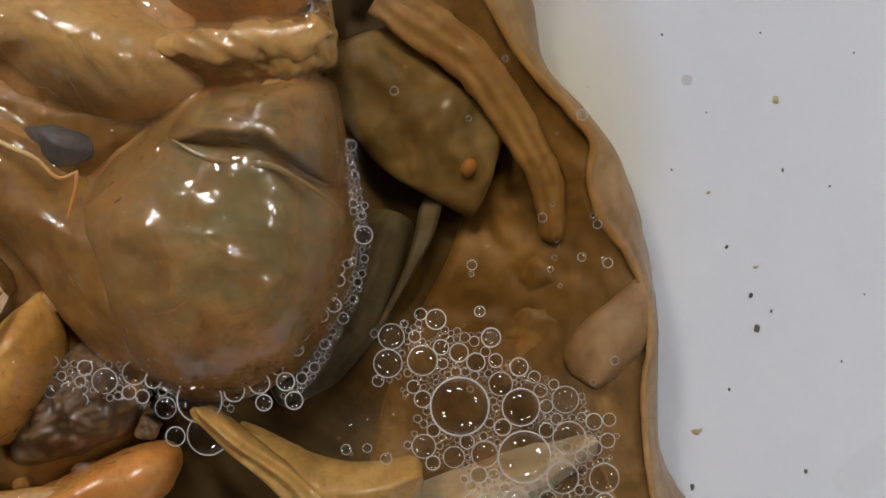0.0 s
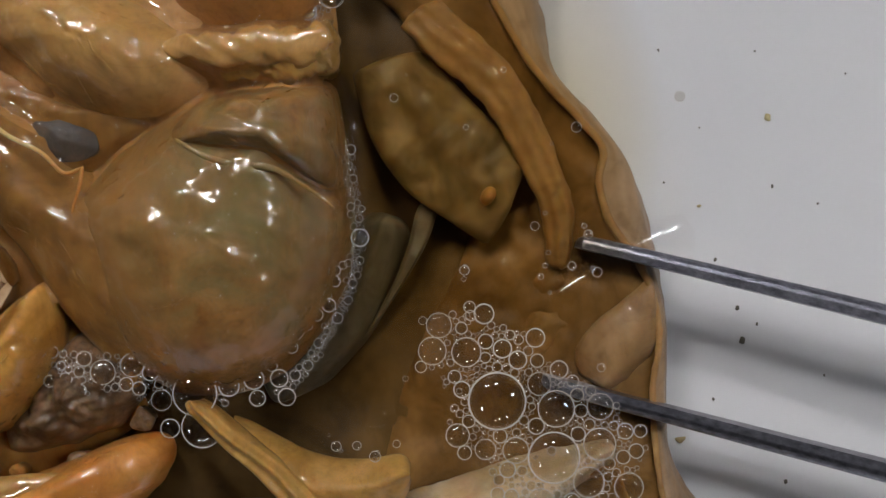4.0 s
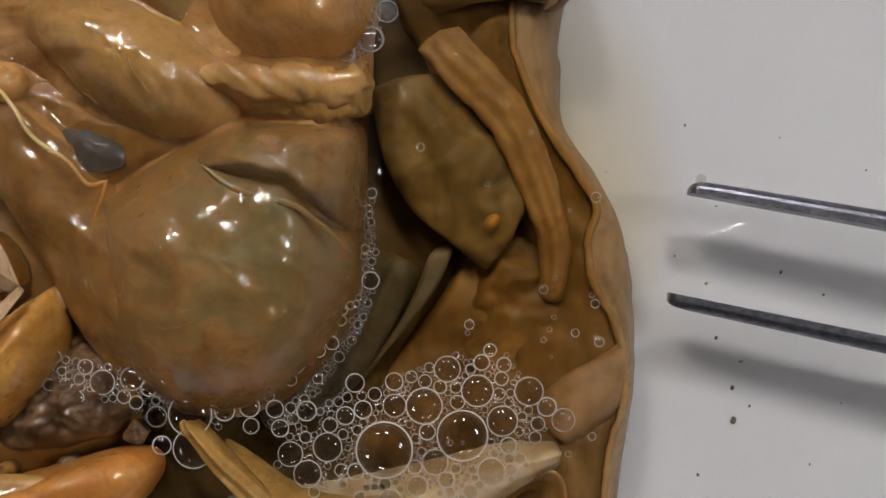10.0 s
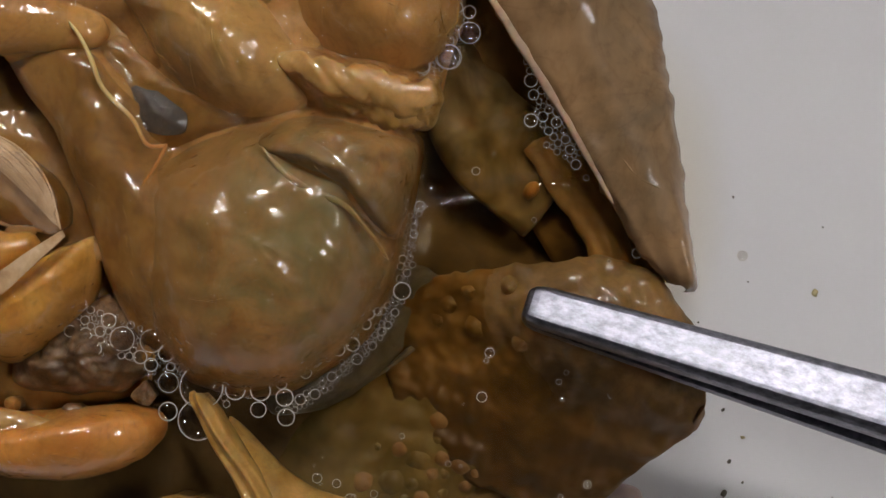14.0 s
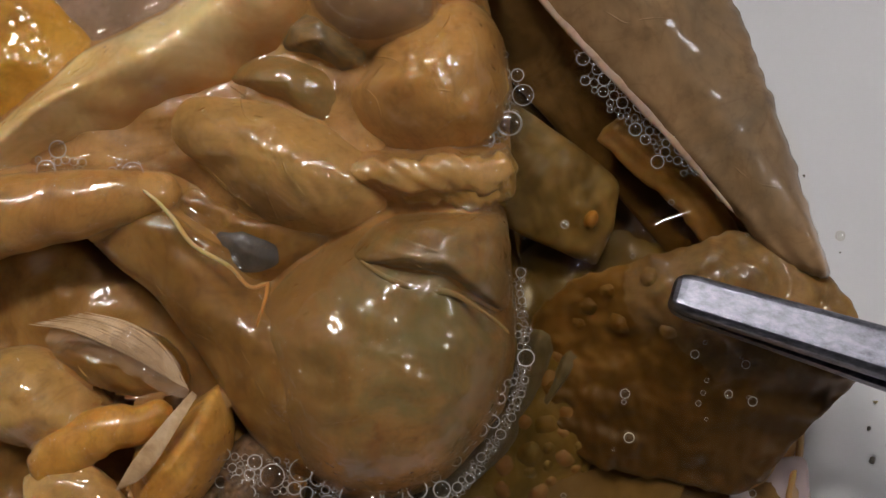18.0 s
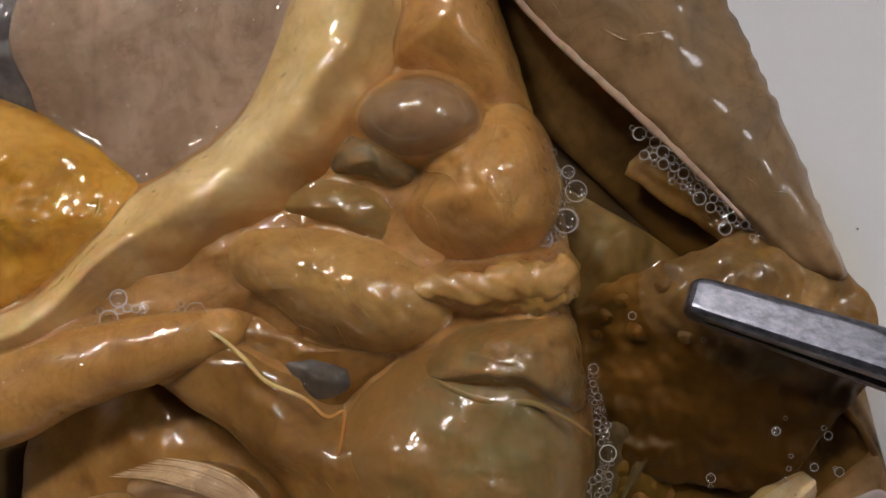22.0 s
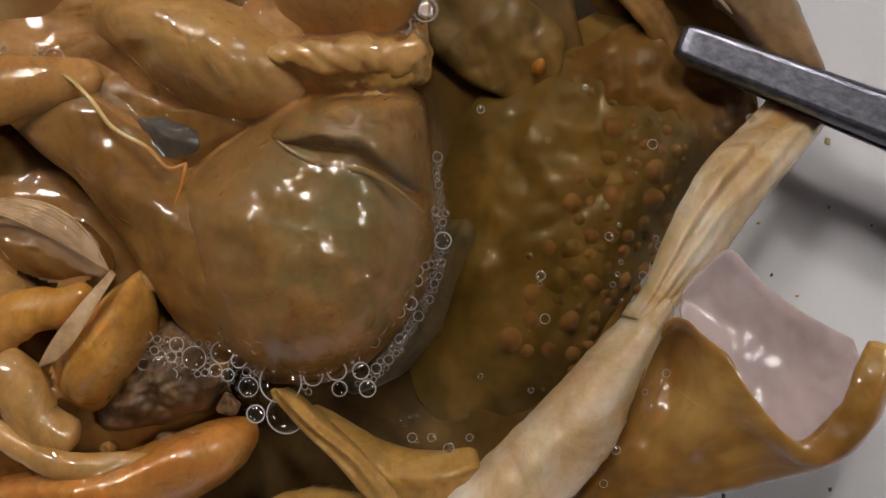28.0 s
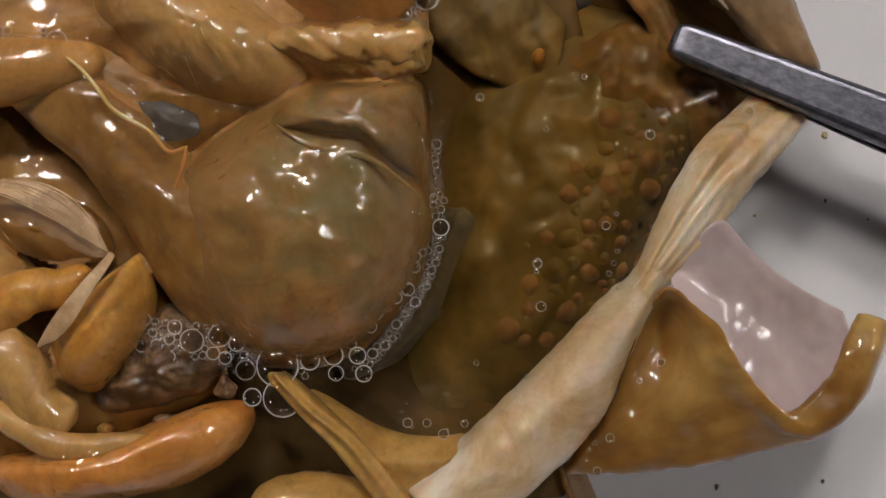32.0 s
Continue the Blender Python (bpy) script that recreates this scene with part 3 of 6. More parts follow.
dome("gut_bed", [(-39.1, 11.6), (-32.5, 11.2), (-27.5, 7.5), (-22.9, 2.5), (-20.4, -2.4), (-18.8, -7.4), (-15.9, -10.7), (-20.0, -14.0), (-28.3, -16.5), (-39.1, -17.3), (-43.2, -2.4)], 6.5, 2.4, M_MESENT, None, 4.0, 0.9, 2.5, 31.0, 28, 100, label="dark brown bed beneath the coiled gut", category="tissue")
sac = thing("stomach_sac", "glossy olive brown sac bulging out of the liquid", "organ", (-7, 3, 6))
sac_body = dome("body", [(-18.5, 5.5), (-15.3, 8.3), (-11.1, 11.0), (-6.9, 11.9), (-1.9, 11.6), (-1.0, 8.4), (-0.6, 4.4), (-0.5, 0.8), (-1.3, -3.1), (-3.3, -6.1), (-5.7, -8.5), (-8.9, -9.9), (-12.5, -9.9), (-15.3, -8.5), (-17.9, -5.1), (-19.7, -1.2), (-20.8, 2.0), (-20.0, 4.2)], 8, 8.2, M_SAC, sac, 2.2, 0.45, 3.5, 1.0, 40, 130, fall=0.55, ridge=0.05, ridge_size=1.0, ridge_dir=-25, depth=4)
dome("upper_fold", [(-12.7, 7.6), (-10.2, 10.1), (-6.3, 10.9), (-1.9, 10.7), (-1.2, 7.4), (-1.5, 4.1), (-3.6, 4.7), (-5.6, 5.8), (-8.6, 6.3), (-11.0, 6.9)], 12.2, 4.6, M_SAC, sac, 2.4, 0.4, 2.2, 4.0, 24, 90, fall=0.8, ridge=0.12, ridge_size=1.1, ridge_dir=-20)

gut_loop = dome("gut_loop", [(-25.4, 17.7), (-23.9, 19.0), (-20.7, 19.1), (-16.9, 18.4), (-13.6, 16.8), (-10.7, 14.6), (-9.6, 12.1), (-10.6, 10.3), (-13.4, 9.4), (-17.1, 9.6), (-20.4, 11.3), (-22.8, 13.7), (-25.0, 15.5)], 8.5, 7.0, M_GUT, None, 2.0, 0.35, 3, 6.0, 28, 100, fall=0.55, grow=1.10, label="smooth tan loop of gut, wet and glossy", category="organ", ridge=0.07, ridge_size=0.8, ridge_dir=-60)
gut_pouch = dome("gut_pouch", [(-11.6, 20.8), (-10.8, 23.2), (-7.8, 25.0), (-4.5, 25.9), (-2.3, 24.2), (-1.4, 21.2), (-1.3, 18.5), (-2.7, 15.9), (-5.8, 14.2), (-9.2, 14.6), (-11.8, 16.4), (-13.0, 18.8)], 8.5, 7.4, M_GUT_ORANGE, None, 2.0, 0.35, 3, 7.0, 28, 100, fall=0.55, grow=1.06, label="rounded orange tan pouch of gut", category="organ", ridge=0.08, ridge_size=0.7, ridge_dir=-75)
dome("upper_lobe", [(-13.9, 29.1), (-12.2, 34.4), (-10.0, 39.7), (-6.0, 40.5), (-4.3, 34.4), (-3.0, 28.3), (-2.6, 24.6), (-4.7, 23.4), (-8.1, 24.7), (-10.7, 26.0)], 8, 6.0, M_GUT_ORANGE, None, 2.0, 0.3, 4, 8.0, 24, 90, fall=0.8, label="long orange tan lobe beside the cavity", category="organ")
tube("crease", lift([(-11.5, 7.5), (-9.5, 6.2), (-7.2, 5.5), (-5.0, 5.2), (-2.7, 3.7), (-1.3, 2.5)], 14.95, 15.75, 15.65, 14.95), [0.1, 0.2, 0.24, 0.2, 0.16, 0.1], M_SAC, sac, 0.5, n=60, wrinkle=0.15)
dome("clear_cyst", [(-14.9, 25.0), (-14.1, 26.8), (-12.1, 27.8), (-9.4, 27.8), (-7.2, 26.4), (-6.6, 24.4), (-7.8, 23.1), (-10.2, 22.5), (-12.9, 22.9)], 13.2, 3.2, M_CLEAR, None, 2.0, 0.05, 3, 9.0, 20, 60, label="clear greyish cyst like a bubble", category="organ", wobble=0.04, depth=0.01)
dome("gall_bladder", [(-17.3, 22.2), (-16.9, 24.0), (-15.4, 25.0), (-12.6, 24.4), (-11.0, 22.4), (-11.2, 20.8), (-12.6, 20.4), (-15.0, 21.4)], 11, 3.0, M_GALL, None, 2.0, 0.4, 2, 10.0, fall=1.1, grow=1.15, label="dark grey green gall bladder", category="organ", ridge=0.08, ridge_dir=-40)
dome("small_lobe", [(-20.9, 20.2), (-19.3, 21.6), (-16.9, 21.8), (-14.6, 21.0), (-13.0, 19.6), (-13.4, 17.3), (-14.9, 16.9), (-17.3, 18.2), (-19.7, 19.2)], 11, 2.8, M_NUB, None, 2.0, 0.3, 2, 11.0, fall=1.1, grow=1.15, label="small olive lobe between gut loops", category="organ")

fold = thing("crimped_duct", "crimped tan duct along the top of the sac", "organ", (-4, 13.5, 11))
tube("upper_roll", lift([(-12.7, 13.5), (-10.2, 13.5), (-7.7, 13.2), (-5.6, 13.5), (-3.2, 13.2), (-1.3, 14.3)], 13.6, 14.4, 14.2, 14.0), [0.4, 0.8, 1.0, 1.2, 1.2, 0.9], M_GUT, fold, 0.5, 20, 80, wrinkle=0.26, size=0.7)
tube("lower_roll", lift([(-8.7, 11.8), (-6.0, 12.5), (-4.0, 12.4), (-1.3, 12.9)], 13.0, 13.6, 13.4), [0.5, 1.0, 1.3, 1.1], M_OLIVE, fold, 0.5, 20, 70, wrinkle=0.28, size=0.6)
dome("knob", [(-3.7, 13.5), (-2.5, 14.8), (-1.3, 15.2), (-0.7, 13.7), (-1.1, 11.8), (-3.1, 11.8)], 12, 2.4, M_OLIVE, fold, 2.0, 0.5, 0.9, 12.0, 16, 56, wobble=0.25)
mesentery = thing("mesentery", "tan mesentery stretched beside the sac with a pale thread", "membrane", (-19, 4, 10))
sheet("membrane", [lift([(-32.2, 10.0), (-29.0, 7.0), (-26.2, 4.8), (-24.2, 2.2), (-22.2, -0.6), (-19.8, -4.8), (-16.2, -8.8)], 11.0, 11.6, 11.2, 9.5), lift([(-28.6, 10.7), (-25.9, 8.3), (-22.7, 5.6), (-20.5, 2.4), (-18.7, -1.1), (-16.8, -4.7), (-13.6, -8.5)], 12.6, 13.4, 13.0, 11.0), lift([(-25.3, 11.4), (-22.4, 9.0)], 12.4, 13.2) + drape(sac_body, [(-17.2, 6.1), (-16.8, 3.3), (-15.8, -0.2), (-14.2, -4.2), (-11.8, -7.6)], -0.7)], M_MESENT, mesentery, 0.8, 70, 26, 0.3, 3.2, 5.0, pleat=0.05, pleats=2)
tube("thread", lift([(-26.5, 12.2), (-25.4, 11.4), (-24.2, 10.2), (-22.8, 8.4), (-20.4, 7.0), (-19.0, 5.6), (-17.7, 5.9)], 13.4, 14.2, 14.2, 14.0), [0.1, 0.14, 0.17, 0.16, 0.14, 0.14, 0.15], M_CREAM, mesentery, n=60, segs=8)
tube("thread", lift([(-17.7, 6.0), (-17.9, 4.8), (-18.2, 3.8), (-18.5, 2.9)], 14.2, 14.4, 14.4), [0.15, 0.12, 0.08], M_CREAM, mesentery, n=20, segs=8)
dome("blue_vein", [(-21.6, 9.1), (-19.6, 9.3), (-18.0, 8.6), (-17.8, 7.3), (-19.3, 6.7), (-21.0, 7.3)], 11.5, 0.5, M_POCKET, None, 2.0, 0.12, 1.2, 13.0, 14, 48, fall=1.0, grow=1.15, wobble=0.1, label="dark blue grey vessel pocket beside the sac", category="organ")

# ---- upper left: ridge, fat, film ----
ridge = thing("fat_ridge", "thick cream ridge with a rust orange margin", "organ", (-24, 17, 10))
sheet("ridge", [lift([(-47.5, 13.3), (-45.0, 14.2), (-39.3, 15.6), (-34.6, 19.1), (-31.2, 22.2), (-27.9, 23.8), (-24.1, 26.0), (-21.1, 30.2), (-18.3, 35.9), (-16.3, 40.0)], 11.0, 11.4, 11.4, 11.4), lift([(-46.7, 12.2), (-44.3, 12.8), (-38.4, 14.1), (-33.0, 18.1), (-28.5, 20.7), (-24.0, 22.9), (-19.8, 26.3), (-16.4, 30.2), (-14.0, 34.6), (-12.0, 39.0)], 13.4, 14.2, 14.6, 14.4), lift([(-47.1, 10.7), (-44.7, 11.6), (-38.3, 13.1), (-32.9, 17.1), (-28.0, 19.1), (-23.3, 21.2), (-18.8, 24.3), (-15.4, 28.1), (-12.9, 32.2), (-11.0, 37.5)], 12.8, 13.6, 14.0, 13.8), lift([(-47.8, 9.3), (-45.4, 9.4), (-38.7, 10.9), (-32.8, 14.5), (-27.5, 15.7), (-22.5, 17.8), (-17.3, 21.0), (-13.7, 24.8), (-11.4, 29.6), (-9.8, 36.0)], 10.4, 10.6, 10.8, 10.6)], M_CREAM, ridge, 1.2, 100, 30, 0.55, 3.2, 40.0)
dome("yellow_fat_pad", [(-44.0, 29.4), (-40.1, 29.0), (-36.0, 26.8), (-33.3, 24.6), (-31.6, 22.1), (-33.3, 19.3), (-37.5, 17.0), (-43.2, 14.5), (-47.0, 16.0)], 9.5, 4.2, M_YELLOW, None, 2.2, 0.9, 2.2, 14.0, 22, 72, grow=1.12, label="yellow fat pad, wet", category="organ")
dome("grey_membrane", [(-36.7, 34.7), (-32.5, 40.6), (-23.3, 41.6), (-14.1, 38.7), (-15.6, 32.5), (-21.6, 27.6), (-26.7, 24.4), (-31.3, 24.1), (-34.4, 26.8), (-35.8, 30.7)], 9.6, 1.5, M_GREY, None, 3.0, 0.25, 6, 15.0, 26, 80, grow=1.22, label="grey milky membrane, smooth and shiny", category="membrane")
dome("dark_pocket", [(-46.0, 36.0), (-40.8, 39.5), (-36.5, 38.2), (-36.2, 32.9), (-35.4, 28.8), (-37.9, 27.9), (-42.5, 30.4), (-46.4, 31.6)], 8.0, 1.6, M_BLUE, None, 2.0, 0.3, 2, 16.0, 16, 60, label="dark blue grey pocket behind the fat", category="organ")
tube("orange_gut", lift([(-49.3, 6.6), (-44.9, 7.9), (-40.5, 9.0), (-36.0, 10.4), (-31.3, 11.3), (-27.7, 11.8), (-24.2, 12.3)], 11.5, 12, 12.4, 12.4, 11.5), [2.6, 3.0, 3.1, 2.9, 2.6, 2.1, 1.2], M_GUT_ORANGE, None, 0.85, 22, 64, 0.06, 3, 6.0, label="orange tube of gut beside the mesentery", category="organ")
dome("clotted_patch", [(-34.4, 13.9), (-33.4, 16.2), (-30.5, 17.1), (-26.7, 16.3), (-25.3, 14.5), (-28.1, 13.7), (-31.0, 12.8)], 9.5, 1.8, M_DEBRIS, None, 2.0, 0.5, 1.4, 17.0, 16, 56, label="dark clotted patch below the ridge", category="tissue")

# ---- left: fibre bundle, yellow loops ----
dome("pink_lobe", [(-33.6, 1.2), (-29.8, 2.7), (-25.8, 1.7), (-24.0, -1.3), (-26.6, -2.6), (-30.2, -1.8), (-32.8, -0.2)], 9.5, 3.4, M_MESENT, None, 2.0, 0.3, 2.5, 18.0, label="brown pink lobe under pale fibres", category="organ")
dome("tan_coil", [(-39.8, -0.4), (-35.8, 1.2), (-32.6, 0.2), (-30.2, -2.2), (-28.8, -4.4), (-31.8, -6.0), (-35.8, -6.0), (-39.8, -4.4)], 9.5, 3.8, M_GUT, None, 2.0, 0.4, 2.0, 19.0, label="tan coil of gut, wet", category="organ")
bundle = thing("fibre_bundle", "pale stringy fibre bundle over the gut", "tissue", (-28, 0, 11))
for i in range(30):
    f = i / 29 + 0.08 * math.sin(i * 2.3)
    a = lift([(-34.5, 2.9), (-31.0, 2.5), (-27.1, 0.8), (-23.4, -1.5)], 12.6, 13.8, 13.6, 13.0)
    b = lift([(-31.0, 3.7), (-27.5, 3.0), (-25.1, 1.4), (-23.3, -1.6)], 12.2, 13.6, 13.4, 13.0)
    tube("fibre", [tuple((1 - f) * np.array(p) + f * np.array(q)) for p, q in zip(a, b)], [0.03, 0.05 + 0.03 * ((i * 5) % 3), 0.06, 0.06], M_FIBRE, bundle, n=26, segs=7, seed=i)
for i in range(20):
    f = i / 19
    a = lift([(-22.7, -1.4), (-24.9, -4.0), (-26.6, -6.1), (-28.0, -8.3)], 14.8, 15.2, 14.4)
    b = lift([(-22.4, -1.7), (-23.9, -4.2), (-25.2, -6.3), (-26.6, -7.7)], 14.8, 15.4, 14.6)
    tube("fibre", [tuple((1 - f) * np.array(p) + f * np.array(q)) for p, q in zip(a, b)], [0.05, 0.07, 0.05, 0.03], M_FIBRE, bundle, n=26, segs=7, seed=i + 20)
M_VEIL = tissue("fibre_veil", (0.42, 0.33, 0.22), (0.58, 0.48, 0.36), (0.70, 0.62, 0.52), 1.2, 0.4, 0.9, 0.1, 0.4, alpha=0.16, sss=0, specks=0.05)
sheet("veil", [lift([(-33.4, 2.7), (-31.0, 2.9), (-28.2, 2.9), (-25.7, 2.2), (-23.9, 0.6), (-22.9, -1.6)], 12.4, 13.4, 14.6, 14.9), lift([(-33.2, 1.6), (-30.8, 1.8), (-28.1, 1.6), (-25.7, 0.6), (-23.9, -0.6), (-23.0, -1.7)], 13.0, 14.0, 14.9, 15.0), lift([(-33.4, 0.8), (-31.0, 1.0), (-28.2, 0.0), (-25.9, -1.1), (-24.5, -1.7), (-23.2, -2.0)], 12.2, 13.2, 14.3, 14.9)], M_VEIL, bundle, 0.18, 60, 22, 0.25, 1.4, 61.0, pleat=0.04, pleats=4, ends=0.1, ragged=0.3)
dome("yellow_loop", [(-27.7, -6.2), (-25.5, -4.4), (-23.1, -2.3), (-21.5, -1.5), (-20.8, -3.9), (-21.1, -6.6), (-22.8, -9.7), (-24.9, -11.7), (-26.9, -11.0), (-28.0, -8.8)], 9.5, 5.2, M_YLOOP, None, 2.0, 0.35, 2.5, 20.0, 24, 80, label="yellow orange loop of gut", category="organ", ridge=0.08, ridge_dir=50)
tube("yellow_loop", lift([(-34.2, -7.9), (-31.8, -5.9), (-29.4, -4.5), (-27.0, -4.1), (-24.7, -2.9)], 11.5, 12.2, 12.2, 12.0), [1.6, 1.9, 1.7, 1.4, 0.9], M_YLOOP, None, 0.85, n=44, label="yellow orange loop of gut", category="organ")
tube("lower_coil", lift([(-34.6, -9.8), (-31.8, -8.7), (-29.8, -10.2), (-28.6, -12.4), (-25.9, -13.6)], 11.5, 12, 12, 11.4), [2.0, 2.2, 2.1, 1.9, 1.2], M_GUT, None, 0.85, n=48, label="tan coil of gut at the cavity's lower side", category="organ")
tube("thin_duct", lift([(-33.4, -11.8), (-30.2, -13.6), (-27.0, -15.2), (-23.1, -15.1), (-19.1, -14.7)], 12.2, 12.6, 12.4, 11.8), [0.9, 1.0, 1.0, 0.8, 0.4], M_GUT, None, 0.9, n=48, label="thin tan duct above the orange organ", category="organ")
orange_organ = dome("orange_organ", [(-33.6, -17.5), (-28.8, -15.9), (-24.8, -15.3), (-20.0, -13.6), (-15.7, -12.3), (-13.6, -12.9), (-14.1, -15.2), (-16.1, -17.1), (-19.2, -18.7), (-24.0, -19.6), (-29.6, -20.2)], 9, 4.6, M_ORANGE, None, 2.2, 0.3, 3, 21.0, 24, 80, label="bright orange smooth organ, glossy", category="organ")
dome("debris_mass", [(-24.9, -11.0), (-22.9, -7.4), (-20.1, -5.2), (-17.5, -6.4), (-15.7, -8.8), (-16.9, -11.4), (-20.1, -12.8), (-23.3, -13.3), (-25.5, -13.0)], 8, 3.4, M_DEBRIS, None, 2.2, 0.8, 1.3, 22.0, 30, 80, label="granular grey brown clotted mass", category="tissue", wobble=0.3)
clots = thing("clots", "scattered soft grey brown clots beside the sac", "tissue", (-20, -7, 8))
rnd1 = random.Random(21)
for i in range(12):
    f, g = rnd1.random(), rnd1.random()
    (xa, ya), (xb, yb) = [(-24.0, -12.1), (-15.9, -6.4)]
    x, y, r = xa + (xb - xa) * f + rnd1.gauss(0, 1.0), ya + (yb - ya) * g + rnd1.gauss(0, 1.0), rnd1.uniform(0.35, 0.95)
    ring = [(x + r * math.cos(a) * rnd1.uniform(0.6, 1.3), y + r * math.sin(a) * rnd1.uniform(0.6, 1.3)) for a in np.linspace(0, 2 * math.pi, 8)[:-1]]
    dome("clot", ring, rnd1.uniform(9.4, 10.4), r * 0.5, M_DEBRIS if i % 3 else M_MESENT, clots, 2.0, 0.25, 0.5, i + 50, 7, 22, depth=1.2)
dome("lower_fat", [(-14.3, -20.6), (-12.7, -18.4), (-9.1, -17.7), (-5.0, -18.6), (-3.4, -21.4), (-9.1, -24.2), (-14.3, -23.4)], 8, 2.6, M_OLIVE, None, 2.2, 0.3, 3, 23.0, label="pale yellow fat at the cavity's lower edge", category="organ")
ribbon = thing("tissue_ribbon", "tan pleated ribbon running down from the sac", "tissue", (-7, -15, 8))
sheet("ribbon", [lift([(-12.8, -10.0), (-10.2, -12.8), (-7.4, -15.7), (-4.2, -19.7)], 11.4, 11.6, 11.4, 10.5), lift([(-11.7, -9.9), (-8.9, -12.5), (-5.9, -15.3), (-2.7, -19.5)], 12.4, 12.6, 12.0, 11), lift([(-10.7, -10.1), (-7.8, -12.7), (-4.8, -15.5), (-1.4, -19.8)], 11, 11.2, 10.8, 10)], M_OLIVE, ribbon, 0.7, 60, 26, 0.25, 2, 6.0, pleat=0.16, pleats=2.5)
sheet("web", [lift([(-10.2, -11.1), (-8.0, -12.1), (-5.9, -13.3), (-3.5, -14.4), (-0.6, -14.8), (2.7, -14.4)], 8.6, 9.0, 9.0), lift([(-9.1, -12.3), (-7.0, -13.9), (-5.0, -15.3), (-2.8, -16.3), (-0.2, -16.5), (2.7, -15.7)], 10.6, 11.0, 10.6), lift([(-7.6, -14.8), (-5.5, -16.8), (-3.5, -18.9), (-1.4, -20.1), (0.7, -19.1), (2.7, -17.5)], 9.4, 9.4, 9.0)], M_OLIVE, ribbon, 0.6, 60, 24, 0.3, 2.0, 7.0, pleat=0.1, pleats=3)

# ---- inside the cavity ----
lobes = thing("pale_lobes", "pale grey green lobes deep in the cavity", "organ", (0, -2, 4))
sheet("lobe", [lift([(0.2, 2.9), (-1.9, -1.4), (-5.1, -6.0), (-9.0, -9.7)], 4.4, 4.0, 3.8, 3.6), lift([(2.0, 2.2), (0.2, -2.3), (-2.7, -7.4), (-7.5, -11.6)], 5.8, 5.6, 5.2, 4.4), lift([(3.5, 1.7), (2.3, -2.1), (0.2, -6.3), (-3.8, -10.5)], 4.2, 4, 3.8, 3.6)], M_LOBE, lobes, 1.0, 50, 18, 0.25, 2.5, 8.0, pleat=0.1, pleats=3)
sheet("lobe", [lift([(3.9, 3.1), (3.0, -0.1), (1.6, -3.2), (-1.1, -7.5)], 5.4, 5.2, 5, 4.2), lift([(5.7, 3.7), (4.7, 0.6), (3.1, -2.1), (0.6, -5.6)], 5.8, 5.6, 5.4, 4.4)], M_LOBE, lobes, 0.8, 40, 14, 0.2, 2, 9.0)
web = thing("olive_web", "olive green web with a small orange spot", "membrane", (4.8, 7.7, 6))
sheet("web_sheet", [lift([(-2.7, 13.9), (-1.1, 8.8), (1.4, 5.2), (4.5, 3.0), (7.6, 1.1)], 6.0, 6.4, 6.8, 6.4, 6), lift([(-0.3, 14.5), (2.2, 10.7), (4.8, 7.5), (7.4, 5.2), (8.8, 3.5)], 7.2, 7.4, 7.8, 7.6, 6.8), lift([(2.2, 15.5), (5.2, 12.5), (7.4, 10.2), (9.6, 7.6), (9.9, 6.2)], 6.2, 6.6, 7.2, 7.4, 6.8)], M_WEB, web, 0.6, 60, 26, 0.6, 2.6, 10.0, ends=0.03, pleat=0.15, pleats=2)
dome("orange_spot", [(6.8, 5.1), (7.3, 5.5), (7.8, 5.3), (7.7, 4.5), (7.2, 4.0), (6.7, 4.4)], 7.4, 0.9, M_SPOT, web, 2.0, 0.05, 1, 24.0, 10, 28)
strip = sheet("muscle_strip", [lift([(0.9, 16.3), (3.7, 13.7), (7.2, 10.7), (9.5, 7.0), (11.4, 3.6), (12.2, -0.8)], 7.6, 8.0, 7.8, 6.0), lift([(2.2, 17.4), (6.4, 13.9), (9.3, 10.7), (11.4, 7.0), (12.7, 3.4), (12.9, -0.8)], 7.8, 8.3, 8.0, 6.6), lift([(3.6, 18.3), (8.6, 13.9), (11.1, 10.2), (12.6, 7.0), (13.9, 3.4), (13.8, -0.9)], 7.6, 8.0, 7.6, 6.0)], M_STRIP, None, 0.4, 60, 20, 0.35, 2.0, 11.0, pleat=0.05, pleats=3, label="flat tan strip of muscle inside the wall", category="tissue", ragged=0.15, ends=0.015)
ovary = thing("nodular_ovary", "brown lining crowded with small round nodules", "organ", (9.3, 0.5, 4))
bed = dome("bed", [(-0.6, 4.8), (2.0, 10.9), (6.7, 15.6), (13.7, 19.1), (20.6, 19.1), (24.0, 14.3), (22.3, 8.7), (18.0, 2.2), (14.5, -4.3), (10.6, -9.5), (5.0, -13.4), (-1.0, -12.9), (-2.8, -7.7), (-1.5, -0.4)], 3.0, 4.2, M_OVARY, ovary, 2.0, 0.6, 2.8, 25.0, 40, 120, depth=2, fall=0.9, centre=(12.8, 4.8), ridge=0.05, ridge_size=1.4, ridge_dir=60)
rng = random.Random(4)
cx0, cy0 = 11.4, 1.3
spots = []
while len(spots) < 80:
    along, across = rng.uniform(-10.5, 9.5), rng.gauss(1.3, 1.7)
    r = rng.uniform(0.5, 1.35) * (1.0 if abs(across) < 3 else 0.6)
    x, y = cx0 + along * 0.40 + across * 0.9, cy0 + along * 0.9 - across * 0.42
    if any((x - a) ** 2 + (y - b) ** 2 < (0.75 * (r + q)) ** 2 for a, b, q in spots):
        continue
    spots.append((x, y, r))
